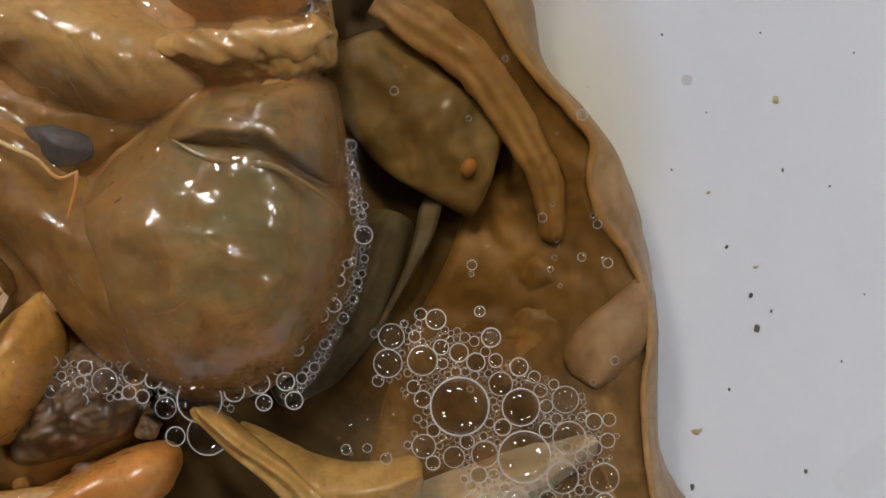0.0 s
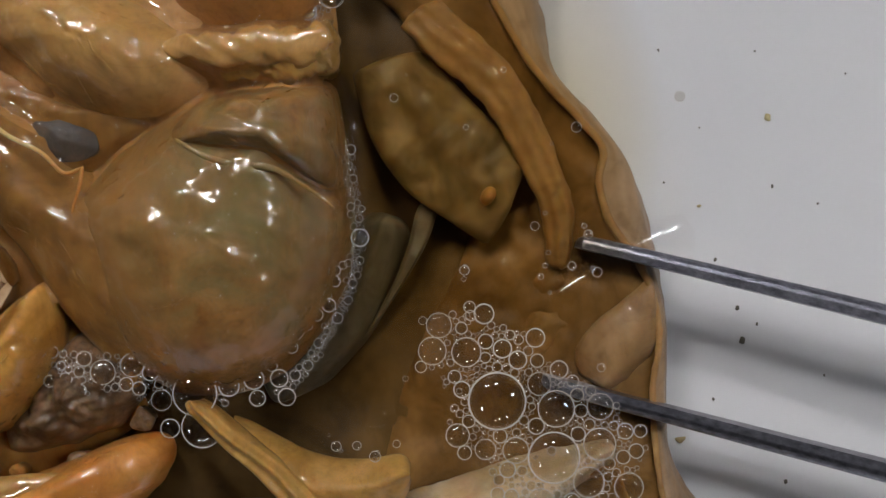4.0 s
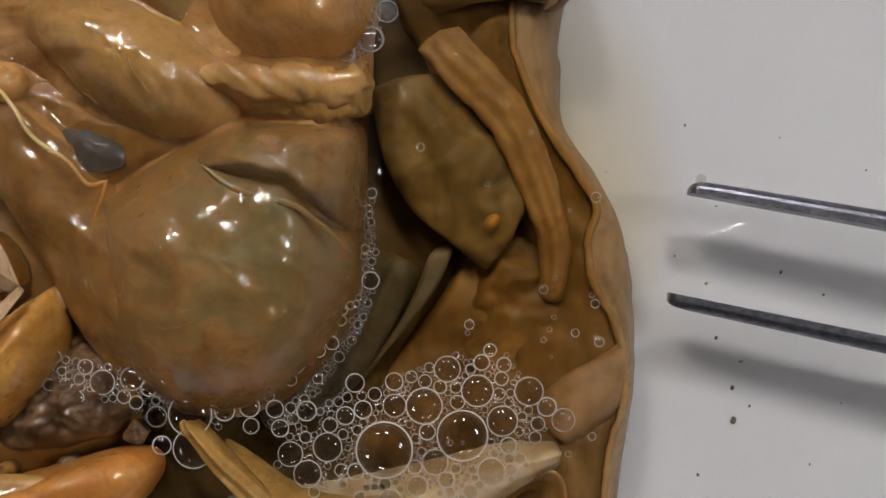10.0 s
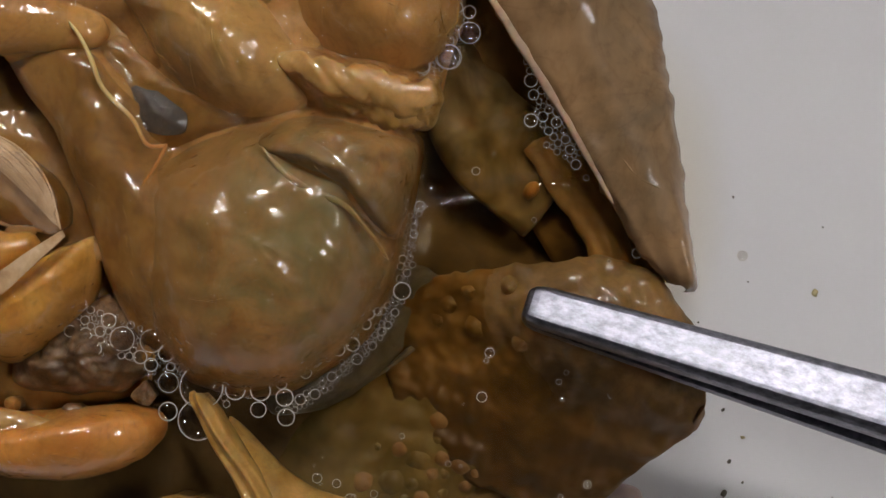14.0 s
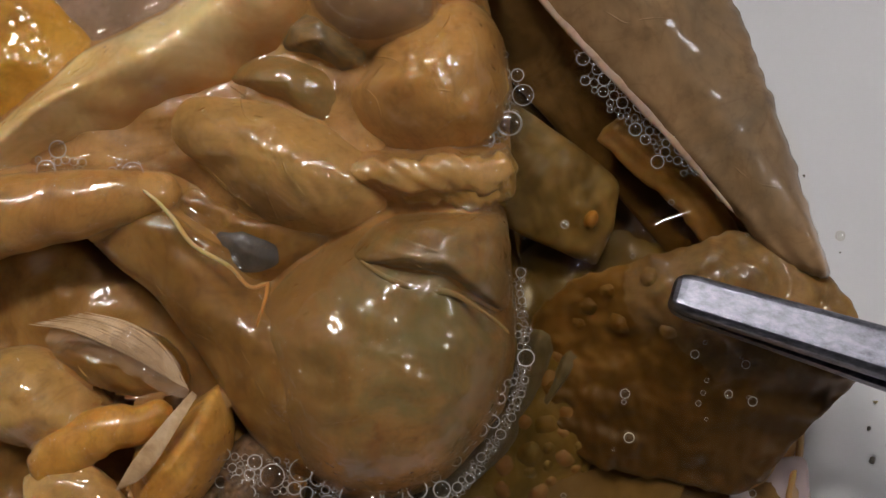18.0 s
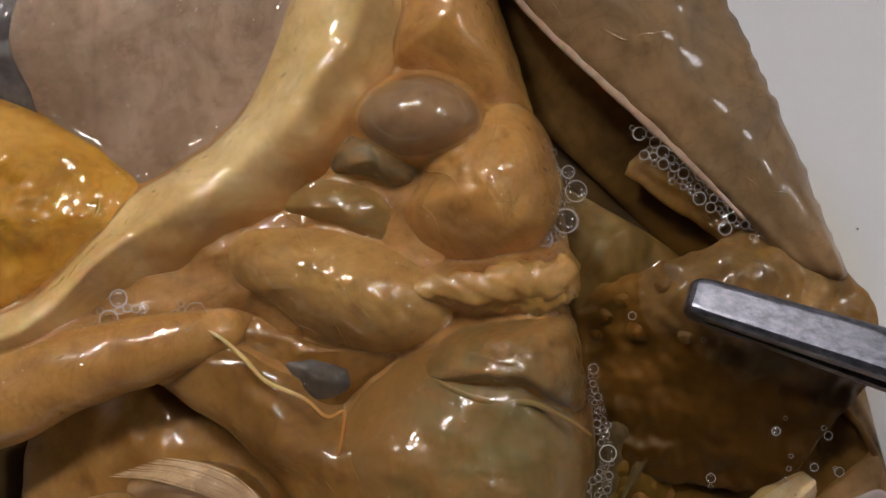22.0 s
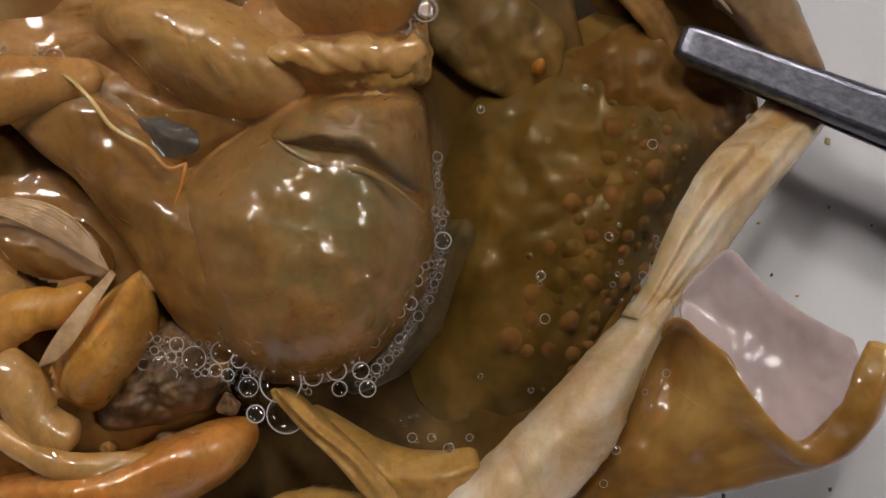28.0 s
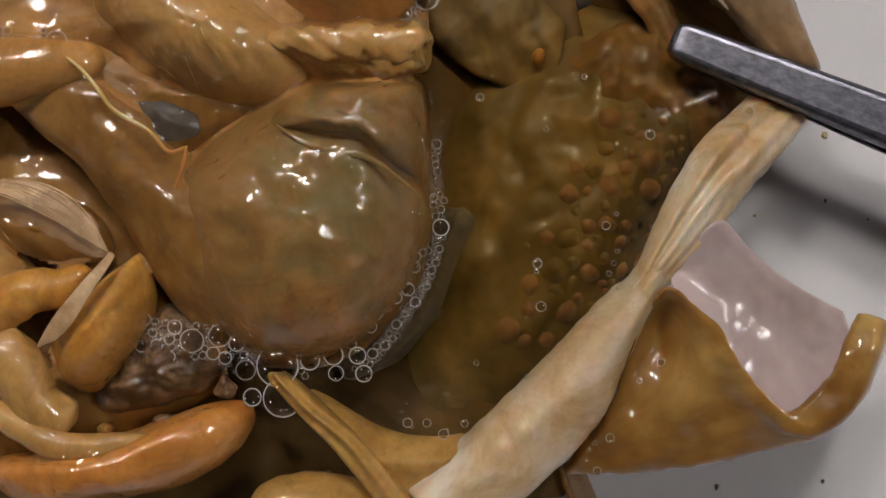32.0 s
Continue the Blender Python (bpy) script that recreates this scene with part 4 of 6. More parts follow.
for i, (x, y, r) in enumerate(spots):
    on = drape(bed, [(x, y)])
    if not on:
        continue
    ring = [(x + r * math.cos(a) * rng.uniform(0.88, 1.12), y + r * math.sin(a) * rng.uniform(0.88, 1.12)) for a in np.linspace(0, 2 * math.pi, 9)[:-1]]
    dome("nodule", ring, on[0][2] - 0.42 * r, r * 0.72, M_FOLLICLE if i % 3 else M_OVARY, bed, 2.0, 0.03, 0.8, i, 8, 24, wobble=0.03, depth=0.5, fall=1.0)

mx0, my0 = 7.3, 4.6
pool = solid("cavity_fluid", [(mx0 + 13.4 * math.cos(a), my0 + 19.9 * math.sin(a), 9.3) for a in np.linspace(0, 2 * math.pi, 65)[:-1]], [tuple(range(64))], M_MURK, pivot=(mx0, my0, 9.3), kind="structure", label="brown murky fluid standing in the body cavity")
pool.rotation_euler = (0, 0, radians(-14))

# ---- body wall ----
wall = thing("body_wall", "wide wet tan sheet of body wall with a torn edge", "tissue", (16.8, 15.9, 11))
sheet("wall_sheet", [lift([(-7.0, 35.8), (-2.2, 29.9), (1.4, 25.2), (5.7, 20.5), (10.1, 15.8), (14.4, 10.9), (18.4, 6.8)], 11.4, 11.6, 11.8, 11.6), lift([(-1.5, 35.7), (3.2, 29.8), (7.6, 25.2), (11.1, 20.9), (14.7, 16.2), (18.2, 11.1), (20.6, 6.4)], 12.8, 13.0, 13.0, 12.6), lift([(9.7, 36.1), (12.5, 30.1), (14.9, 25.4), (16.5, 21.0), (18.5, 15.9), (20.3, 10.4), (21.9, 5.8)], 11.2, 11.4, 11.4, 11.2)], M_WALL, wall, 0.9, 90, 30, 0.35, 4, 12.0, ends=0.05, pleat=0.05, pleats=3, ragged=0.3)
tube("rolled_edge", lift([(-2.2, 29.8), (1.3, 25.1), (5.6, 20.5), (10.0, 15.8), (14.3, 10.9)], 12.2, 12.4, 12.5, 12.2), [0.14, 0.25, 0.28, 0.24, 0.14], M_GREY, wall, 0.7, n=70, wrinkle=0.2, size=1)
INNER_EDGE = [(-7.0, 35.8), (-2.2, 29.9), (1.4, 25.2), (5.7, 20.5), (10.1, 15.8), (14.4, 10.9), (18.4, 6.8)]
sheet("wall_lining", [lift([(x - 3.2, y - 2.8) for x, y in INNER_EDGE], 4.0, 4.0), lift([(x + 0.2, y + 0.2) for x, y in INNER_EDGE], 6.4, 6.4), lift([(x + 3.6, y + 0.4) for x, y in INNER_EDGE], 9.4, 9.6)], M_FLANK, wall, 0.4, 80, 24, 0.3, 2.5, 26.0, ends=0.02)
pinch = thing("pinched_fold", "brown fold of wall gripped by the forceps", "tissue", (11.2, 7.2, 12))
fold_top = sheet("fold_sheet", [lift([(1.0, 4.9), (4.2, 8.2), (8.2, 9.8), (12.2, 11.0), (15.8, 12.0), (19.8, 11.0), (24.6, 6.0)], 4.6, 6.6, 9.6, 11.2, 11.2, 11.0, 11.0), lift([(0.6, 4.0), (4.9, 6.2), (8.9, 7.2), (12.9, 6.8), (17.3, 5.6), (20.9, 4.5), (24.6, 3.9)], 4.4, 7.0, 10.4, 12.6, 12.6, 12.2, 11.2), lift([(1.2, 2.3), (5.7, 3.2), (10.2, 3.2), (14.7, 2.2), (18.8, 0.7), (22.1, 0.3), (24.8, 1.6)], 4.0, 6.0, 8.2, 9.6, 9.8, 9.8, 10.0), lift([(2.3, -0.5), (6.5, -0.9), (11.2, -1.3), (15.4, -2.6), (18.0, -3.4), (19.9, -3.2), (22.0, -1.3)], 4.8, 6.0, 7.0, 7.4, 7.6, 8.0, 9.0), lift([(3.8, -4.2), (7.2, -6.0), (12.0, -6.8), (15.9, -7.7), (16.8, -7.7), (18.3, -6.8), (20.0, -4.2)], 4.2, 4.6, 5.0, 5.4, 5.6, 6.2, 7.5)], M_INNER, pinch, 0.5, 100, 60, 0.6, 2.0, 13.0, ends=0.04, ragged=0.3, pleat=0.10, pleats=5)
for (x, y), r in zip([(5.6, 6.6), (6.8, 7.8), (7.8, 5.4), (9.4, 8.8), (11.0, 5.0), (5.0, 5.3)], (0.8, 0.7, 0.9, 0.8, 0.7, 0.6)):
    ring = [(x + r * math.cos(a), y + r * math.sin(a)) for a in np.linspace(0, 2 * math.pi, 7)[:-1]]
    on = drape(fold_top, [(x, y)])
    if on:
        dome("nodule", ring, on[0][2] - 0.3 * r, 0.7 * r, M_INNER, fold_top, 2.0, 0.2, 0.8, r * 40, 8, 24, wobble=0.15, depth=0.4, fall=1.0)

side = sheet("side_wall", [lift([(25.7, 13.0), (22.0, 9.1), (19.0, 6.5), (17.0, 3.3), (15.4, 0.0), (14.4, -2.6), (12.6, -5.0)], 7.6, 9.4, 10.8, 11.2, 11.2, 11.0, 10.6), lift([(26.5, 11.6), (23.3, 8.6), (20.1, 5.6), (17.7, 2.4), (16.1, -0.4), (14.9, -2.7), (13.3, -5.1)], 8.2, 10.4, 12.4, 12.6, 12.6, 12.4, 12.0), lift([(27.1, 11.0), (24.3, 8.4), (20.9, 5.1), (18.3, 1.9), (16.6, -0.7), (15.3, -2.8), (13.9, -5.1)], 7.8, 10.0, 11.7, 12.0, 12.1, 12.2, 12.1), lift([(27.7, 10.4), (25.3, 8.2), (21.7, 4.6), (18.9, 1.4), (17.1, -1.0), (15.7, -2.9), (14.6, -5.1)], 8.2, 10.4, 12.3, 12.5, 12.6, 12.6, 12.2), lift([(28.9, 9.7), (27.3, 8.1), (24.9, 5.5), (22.3, 2.5), (20.2, -0.3), (18.2, -2.4), (16.4, -4.4)], 7.4, 9.0, 10.4, 10.8, 11.0, 11.2, 11.2)], M_RIM, None, 0.35, 110, 46, 0.22, 2.6, 15.0, pleat=0.06, pleats=5, ends=0.02, ragged=0.12, pivot=(17.5, 4.6, 12.3), label="pale stretched strip of side wall", category="tissue")
lower = thing("lower_wall", "cream rimmed lower wall with a pinkish membrane", "tissue", (16.0, -4.2, 11))
sheet("rim", [lift([(15.8, -3.0), (14.0, -4.2), (12.2, -5.6), (9.5, -8.5), (6.7, -11.5), (3.5, -14.7), (0.2, -17.8), (-2.6, -20.2)], 10.8, 10.4, 10.2, 10.0, 9.8), lift([(15.8, -3.2), (14.3, -4.9), (12.8, -6.7), (10.6, -9.3), (8.0, -12.3), (5.0, -15.5), (1.8, -18.4), (-1.0, -20.8)], 12.5, 12.5, 12.6, 12.3, 11.8), lift([(16.1, -3.6), (14.9, -5.7), (13.7, -7.7), (12.2, -10.1), (10.0, -13.1), (7.2, -16.2), (3.8, -19.4), (1.0, -21.8)], 12.6, 12.7, 12.7, 12.4, 11.8), lift([(16.8, -4.2), (15.7, -6.4), (14.8, -8.5), (13.8, -10.9), (12.4, -14.2), (9.8, -17.4), (6.5, -20.6), (3.5, -23.1)], 11.6, 10.8, 10.6, 10.6, 10.4)], M_RIM, lower, 0.5, 110, 40, 0.35, 3.0, 22.0, ends=0.04, ragged=0.12, pleat=0.05, pleats=3)
sheet("flap", [lift([(15.0, -6.4), (16.6, -4.8), (18.6, -6.2), (20.3, -7.6), (21.4, -9.6), (22.6, -11.2), (24.3, -13.0), (25.8, -13.6), (28.2, -11.2), (29.4, -8.6), (30.4, -6.4)], 11.8, 12.2, 12.3, 12.2, 12.1, 12.0, 11.8, 11.6, 11.8, 11.8, 11.4), lift([(14.4, -9.7), (16.4, -8.5), (18.5, -9.7), (20.5, -10.5), (22.1, -12.3), (23.7, -13.9), (25.3, -14.9), (27.2, -14.7), (29.6, -12.3), (30.9, -9.3), (31.4, -6.8)], 10.2, 8.4, 10.6, 11.4, 11.4, 11.4, 11.6, 11.8, 12.2, 12.3, 11.8), lift([(13.3, -13.9), (15.8, -13.3), (18.3, -13.5), (20.7, -13.9), (22.8, -14.7), (24.8, -15.5), (26.4, -15.8), (28.3, -15.2), (30.5, -12.9), (31.8, -9.8), (32.4, -6.9)], 9.6, 9.4, 10.4, 10.0, 10.2, 10.4, 10.8, 11.2, 11.6, 11.6, 11.2), lift([(9.4, -19.0), (13.9, -19.0), (17.6, -18.6), (20.9, -18.0), (23.4, -17.4), (25.5, -16.7), (27.4, -16.2), (29.2, -15.1), (31.3, -13.0), (32.6, -9.9), (33.3, -7.0)], 8.0, 8.0, 8.2, 8.4, 8.6, 9.0, 9.2, 9.6, 10, 10.2, 10.2)], M_FLAP, lower, 0.5, 110, 44, 0.35, 3.2, 16.0, ends=0.015, ragged=0.12)
pink = sheet("pink_membrane", [lift([(16.9, -3.2), (18.3, -1.5), (20.3, 0.0), (22.6, -2.1), (25.6, -4.4), (29.6, -6.6)], 11.6, 12.0, 12.2, 11.4, 11.0, 11.2), lift([(17.0, -3.8), (19.1, -4.2), (21.5, -5.4), (24.1, -7.2), (26.5, -8.9), (30.2, -8.7)], 11.3, 11.0, 10.7, 10.5, 10.6, 11.2), lift([(16.8, -4.8), (19.5, -8.3), (21.1, -10.5), (22.9, -12.7), (26.1, -14.2), (29.6, -11.0)], 11.6, 11.5, 11.2, 11.0, 11.1, 11.3)], M_PINK, None, 0.2, 60, 28, 0.22, 2.6, 17.0, ends=0.005, label="smooth lavender grey membrane, shiny and thin", category="membrane")

flank = thing("flank", "brown inner flank of the body wall with a pale outer band", "tissue", (15.3, -1.8, 5))
M_SKIN = tissue("outer_skin", (0.26, 0.21, 0.135), (0.325, 0.27, 0.185), (0.40, 0.345, 0.255), 6, 0.45, 0.1, 0.12, 0.8, alpha=0.74, sss=0)
EDGE = [(8.4, 27.0), (9.1, 18.0), (9.6, 16.2), (11.8, 11.9), (14.4, 8.5), (16.1, 6.0), (15.7, 3.7), (16.2, 0.9), (17.9, -2.0), (18.9, -4.8), (19.1, -8.0), (18.4, -11.5), (18.3, -15.4), (18.6, -19.4), (19.6, -22.2)]
sheet("inner_side", [lift([(-1.5, 27.0), (0.7, 19.3), (2.2, 17.3), (4.4, 12.9), (5.7, 8.3), (7.0, 3.7), (5.8, -0.7), (3.0, -5.4), (0.6, -10.1), (-0.9, -14.5), (-2.0, -18.5), (-3.0, -21.3)], 3.6, 3.8, 3.6, 3.4), lift([(4.5, 27.0), (5.6, 18.6), (6.7, 16.7), (8.8, 12.3), (11.2, 7.7), (12.5, 3.2), (12.6, -1.2), (11.9, -6.0), (10.3, -10.7), (8.8, -15.0), (7.7, -18.9), (6.7, -21.6)], 4.8, 5.2, 5.2, 4.8), lift(EDGE, 6.4, 6.6, 6.6, 6.4)], M_FLANK, flank, 0.6, 100, 40, 0.5, 2.8, 20.0, ends=0.02)
sheet("outer_skin", [lift(EDGE, 6.7, 6.9, 6.9, 6.7), lift([(12.2, 27.0), (11.6, 18.0), (11.8, 16.2), (12.9, 11.9), (15.5, 8.6), (17.6, 5.4), (18.2, 2.4), (18.8, -0.8), (19.4, -3.7), (19.7, -6.5), (19.5, -9.7), (19.2, -12.9), (19.1, -16.0), (19.6, -19.3), (20.8, -22.9)], 6.2, 6.4, 6.4, 6.0), lift([(13.8, 27.0), (12.8, 18.6), (13.1, 16.7), (13.6, 12.4), (16.1, 8.9), (18.3, 5.4), (19.6, 1.2), (20.2, -3.0), (20.5, -6.7), (20.3, -10.0), (20.0, -13.3), (20.0, -16.6), (21.2, -19.6), (22.5, -21.7), (23.5, -24.3)], 2.6, 2.8, 2.8, 2.4)], M_SKIN, flank, 0.3, 120, 22, 0.12, 2.2, 21.0, pleat=0.10, pleats=3, ragged=0.1, ends=0.01)
tube("cut_edge", lift(EDGE, 6.8, 7.0, 7.0, 6.8), [0.16, 0.26, 0.3, 0.28, 0.24, 0.2], M_STRIP, flank, 0.7, 12, 110, 0.2, 1.0, 24.0)
sheet("turned_fold", [lift([(19.1, -3.2), (17.2, -4.7), (14.7, -6.4), (13.2, -8.3), (13.4, -10.2)], 6.9, 6.9, 6.6, 6.0), lift([(19.1, -4.8), (18.2, -6.3), (16.5, -8.5), (15.2, -10.3), (14.6, -11.0)], 7.5, 7.6, 7.3, 6.6), lift([(19.2, -6.4), (18.9, -8.3), (17.7, -9.8), (16.2, -11.1), (15.2, -11.6)], 6.9, 6.8, 6.4, 6.0)], M_BAND, flank, 0.4, 60, 22, 0.15, 2.2, 25.0, ends=0.03, ragged=0.1)

# ---- fine vessels and wrinkles lying on the organs ----


def veins(ob, count, seed, mat, r=0.09, length=7.0, heading=None, name="vein", top=None):
    rnd = random.Random(seed)
    base = ob.matrix_basis.translation if ob.parent is None else ob.parent.matrix_basis.translation
    vs = [v.co + base for i, v in enumerate(ob.data.vertices) if i % 7 == 0]
    for i in range(count):
        c = rnd.choice(vs)
        x, y = c.x / MM, c.y / MM
        a = rnd.uniform(0, 2 * math.pi) if heading is None else radians(heading + rnd.gauss(0, 14))
        path = []
        for k in range(9):
            path.append((x, y))
            a += rnd.gauss(0, 0.28)
            x, y = x + math.cos(a) * length / 8, y + math.sin(a) * length / 8
        path = drape(ob, path, -0.7 * r if name == "wrinkle" else -0.35 * r)
        if len(path) < 4:
            continue
        tube(name, path, [r * 0.5, r, r * 0.8, r * 0.3], mat, ob, n=5 * len(path), segs=6, seed=seed + i, wrinkle=0.1)


veins(gut_loop, 7, 1, M_GUT, 0.10, 6, -50, "wrinkle")
veins(gut_pouch, 8, 2, M_GUT_ORANGE, 0.10, 5, -70, "wrinkle")
veins(connective, 16, 5, M_BED, 0.16, 6, None, "wrinkle")
veins(orange_organ, 5, 6, M_ORANGE, 0.12, 5, 10, "wrinkle")
for o in list(sac.children):
    if o.name.startswith("body"):
        veins(o, 2, 7, M_SAC, 0.07, 8, -35, "wrinkle")
for o in list(mesentery.children):
    if o.name.startswith("membrane"):
        veins(o, 6, 9, M_MESENT, 0.11, 9, -58, "wrinkle")
for o in list(lower.children):
    if o.name.startswith("flap"):
        veins(o, 3, 10, M_FLAP, 0.10, 6, None, "wrinkle")
    if o.name.startswith("rim"):
        veins(o, 4, 11, M_RIM, 0.08, 6, 50, "wrinkle")
for o in list(wall.children):
    if o.name.startswith("wall_sheet"):
        veins(o, 5, 12, M_WALL, 0.12, 9, -50, "wrinkle")
veins(side, 10, 13, M_RIM, 0.09, 10, 45, "wrinkle")

# ---- connective tissue bridging the creases, and the wet film that clings over all ----
WET = ("connective_bed", "vein_bed", "gut_loop", "gut_pouch", "upper_lobe", "clear_cyst", "gall_bladder", "small_lobe", "yellow_fat_pad", "grey_membrane", "dark_pocket",
       "orange_gut", "clotted_patch", "pink_lobe", "tan_coil", "yellow_loop", "lower_coil", "thin_duct", "orange_organ", "body", "upper_fold", "upper_roll", "lower_roll",
       "knob", "membrane", "ridge")


def cling(step, x0, x1, y0, y1, passes):
    """Heights of the organs on a grid, and the same drawn taut across the gaps between them."""
    xs, ys = np.arange(x0, x1, step), np.arange(y0, y1, step)
    top = np.full((len(ys), len(xs)), -1.0)
    for ob in list(bpy.data.objects):
        if ob.type != "MESH" or ob.name.split(".")[0] not in WET:
            continue
        base = ob.location if ob.parent is None else ob.parent.location
        pts = np.array([v.co + base for v in ob.data.vertices]) / MM
        tree = BVHTree.FromPolygons([tuple(p) for p in pts], [tuple(p.vertices) for p in ob.data.polygons])
        lo, hi = pts.min(0), pts.max(0)
        for j in np.nonzero((ys > lo[1]) & (ys < hi[1]))[0]:
            for i in np.nonzero((xs > lo[0]) & (xs < hi[0]))[0]:
                hit = tree.ray_cast(Vector((xs[i], ys[j], 50)), Vector((0, 0, -1)))[0]
                if hit is not None and hit.z > top[j, i]:
                    top[j, i] = hit.z
    low = np.maximum(top, 9.0)
    taut = low.copy()
    for k in range(passes):
        p = np.pad(taut, 1, mode="edge")
        taut = np.maximum(low, (p[:-2, 1:-1] + p[2:, 1:-1] + p[1:-1, :-2] + p[1:-1, 2:] + 2 * taut) / 6)
    return xs, ys, top, taut


def grid_skin(name, xs, ys, z, keep, mat, label, category, kind=""):
    n = len(xs)
    ids = -np.ones(z.shape, int)
    quads = [(j, i) for j in range(len(ys) - 1) for i in range(n - 1) if keep[j:j + 2, i:i + 2].all()]
    verts, faces = [], []
    for j, i in quads:
        f = []
        for b, a in ((j, i), (j, i + 1), (j + 1, i + 1), (j + 1, i)):
            if ids[b, a] < 0:
                ids[b, a] = len(verts)
                verts.append((xs[a], ys[b], z[b, a]))
            f.append(int(ids[b, a]))
        faces.append(tuple(f))
    return solid(name, verts, faces, mat, None, (-22, 6, 10), label, category, kind)


def wet_skins():
    xs, ys, top, taut = cling(0.2, -58.0, 4.0, -24.0, 44.0, 20)
    inside = top > 9.6
    wave = np.array([[(0.16 * lumps(x, y * 0.7, 2.2, 71) + 0.10 * lumps(x * 0.6, y, 0.9, 72)) * min(1.0, max(0.12, 0.4 + 2.0 * lumps(x, y, 4, 73))) for x in xs] for y in ys])
    grid_skin("connective_web", xs, ys, np.where(top < 0, 9.0, taut - 0.42), inside, M_BED, "soft tan connective tissue bridging the organs", "tissue")
    p = np.pad(taut, 1, mode="edge")
    soft = (p[:-2, 1:-1] + p[2:, 1:-1] + p[1:-1, :-2] + p[1:-1, 2:]) / 4
    grid_skin("wet_film", xs, ys, np.maximum(soft, taut) + 0.12 + wave, inside, M_WETFILM, "clear wet film clinging over the organs", "liquid")


M_WETFILM = film("wet_film", (0.99, 0.985, 0.975), 0.002, 1.5, 0.085, 1.3, detail=3, beads=0.6)
wet_skins()
veins(bpy.data.objects["orange_gut"], 5, 14, M_GUT_ORANGE, 0.12, 6, 20, "wrinkle")
veins(bpy.data.objects["yellow_loop"], 5, 15, M_YLOOP, 0.10, 4, 50, "wrinkle")
veins(bpy.data.objects["lower_coil"], 4, 16, M_GUT, 0.10, 4, -40, "wrinkle")
veins(bpy.data.objects["yellow_fat_pad"], 6, 17, M_YELLOW, 0.14, 5, 30, "wrinkle")

# ---- liquid drawn up at edges ----
M_EDGE = film("liquid_edge", (0.985, 0.98, 0.97), 0.004, 1.36, 0.08, 1.6)
M_SWELL = film("liquid_swell", (0.99, 0.985, 0.98), 0.005, 1.36)
sheet("liquid_edge", [lift([(-3.4, 11.2), (-1.4, 11.0), (-0.8, 8.0), (-0.5, 4.4), (-0.4, 0.8), (-1.2, -3.2), (-3.2, -6.2)], 12.6, 12.8, 12.6, 12.4), lift([(-3.0, 11.6), (-0.9, 11.2), (-0.4, 8.1), (-0.1, 4.5), (-0.1, 0.8), (-0.9, -3.3), (-2.9, -6.4)], 11.4, 11.45, 11.45, 11.4), lift([(-2.8, 12.2), (-0.3, 11.5), (0.2, 8.1), (0.5, 4.5), (0.5, 0.7), (-0.3, -3.6), (-2.5, -6.9)], 11.03, 11.03, 11.03)], M_EDGE, None, 0.01, 90, 10, 0.06, 1.0, 50.0, label="clear liquid drawn up along the sac", category="liquid")
sheet("liquid_edge", [lift([(-18.8, 9.0), (-17.2, 9.1), (-15.4, 9.6), (-13.6, 9.9)], 12.5, 12.7, 12.6), lift([(-18.6, 8.6), (-17.0, 8.7), (-15.2, 9.1), (-13.3, 9.5)], 12.0, 12.15, 12.1), lift([(-18.4, 8.1), (-16.8, 8.2), (-15.0, 8.6), (-13.0, 9.1)], 12.4, 12.7, 12.6)], M_EDGE, None, 0.01, 50, 10, 0.08, 0.8, 51.0, label="clear liquid lying in the crease above the sac", category="liquid")
swell = sheet("liquid_swell", [lift([(11.2, 6.8), (14.0, 8.7), (17.2, 10.4), (20.9, 11.7)], 11.03, 11.03), lift([(11.8, 5.8), (14.6, 7.6), (17.7, 9.2), (21.3, 10.3)], 11.5, 11.6, 11.5), lift([(12.4, 4.8), (15.2, 6.5), (18.2, 8.0), (21.7, 9.0)], 11.03, 11.03)], M_SWELL, None, 0.01, 60, 14, 0.03, 1.5, 52.0, label="clear liquid swelling beside the forceps", category="liquid", pivot=(16.4, 8.1, 11.03))
sheet("liquid_swell", [lift([(-3.8, -11.9), (-1.8, -11.1), (0.2, -10.7), (1.9, -10.7)], 11.03, 11.03), lift([(-3.4, -12.8), (-1.5, -12.0), (0.4, -11.6), (2.2, -11.6)], 11.45, 11.55, 11.45), lift([(-3.1, -13.7), (-1.2, -13.0), (0.6, -12.5), (2.5, -12.5)], 11.03, 11.03)], M_SWELL, None, 0.01, 40, 12, 0.03, 1.2, 53.0, label="clear liquid swelling over the cavity", category="liquid")

# ---- forceps ----
ARM = 130.0


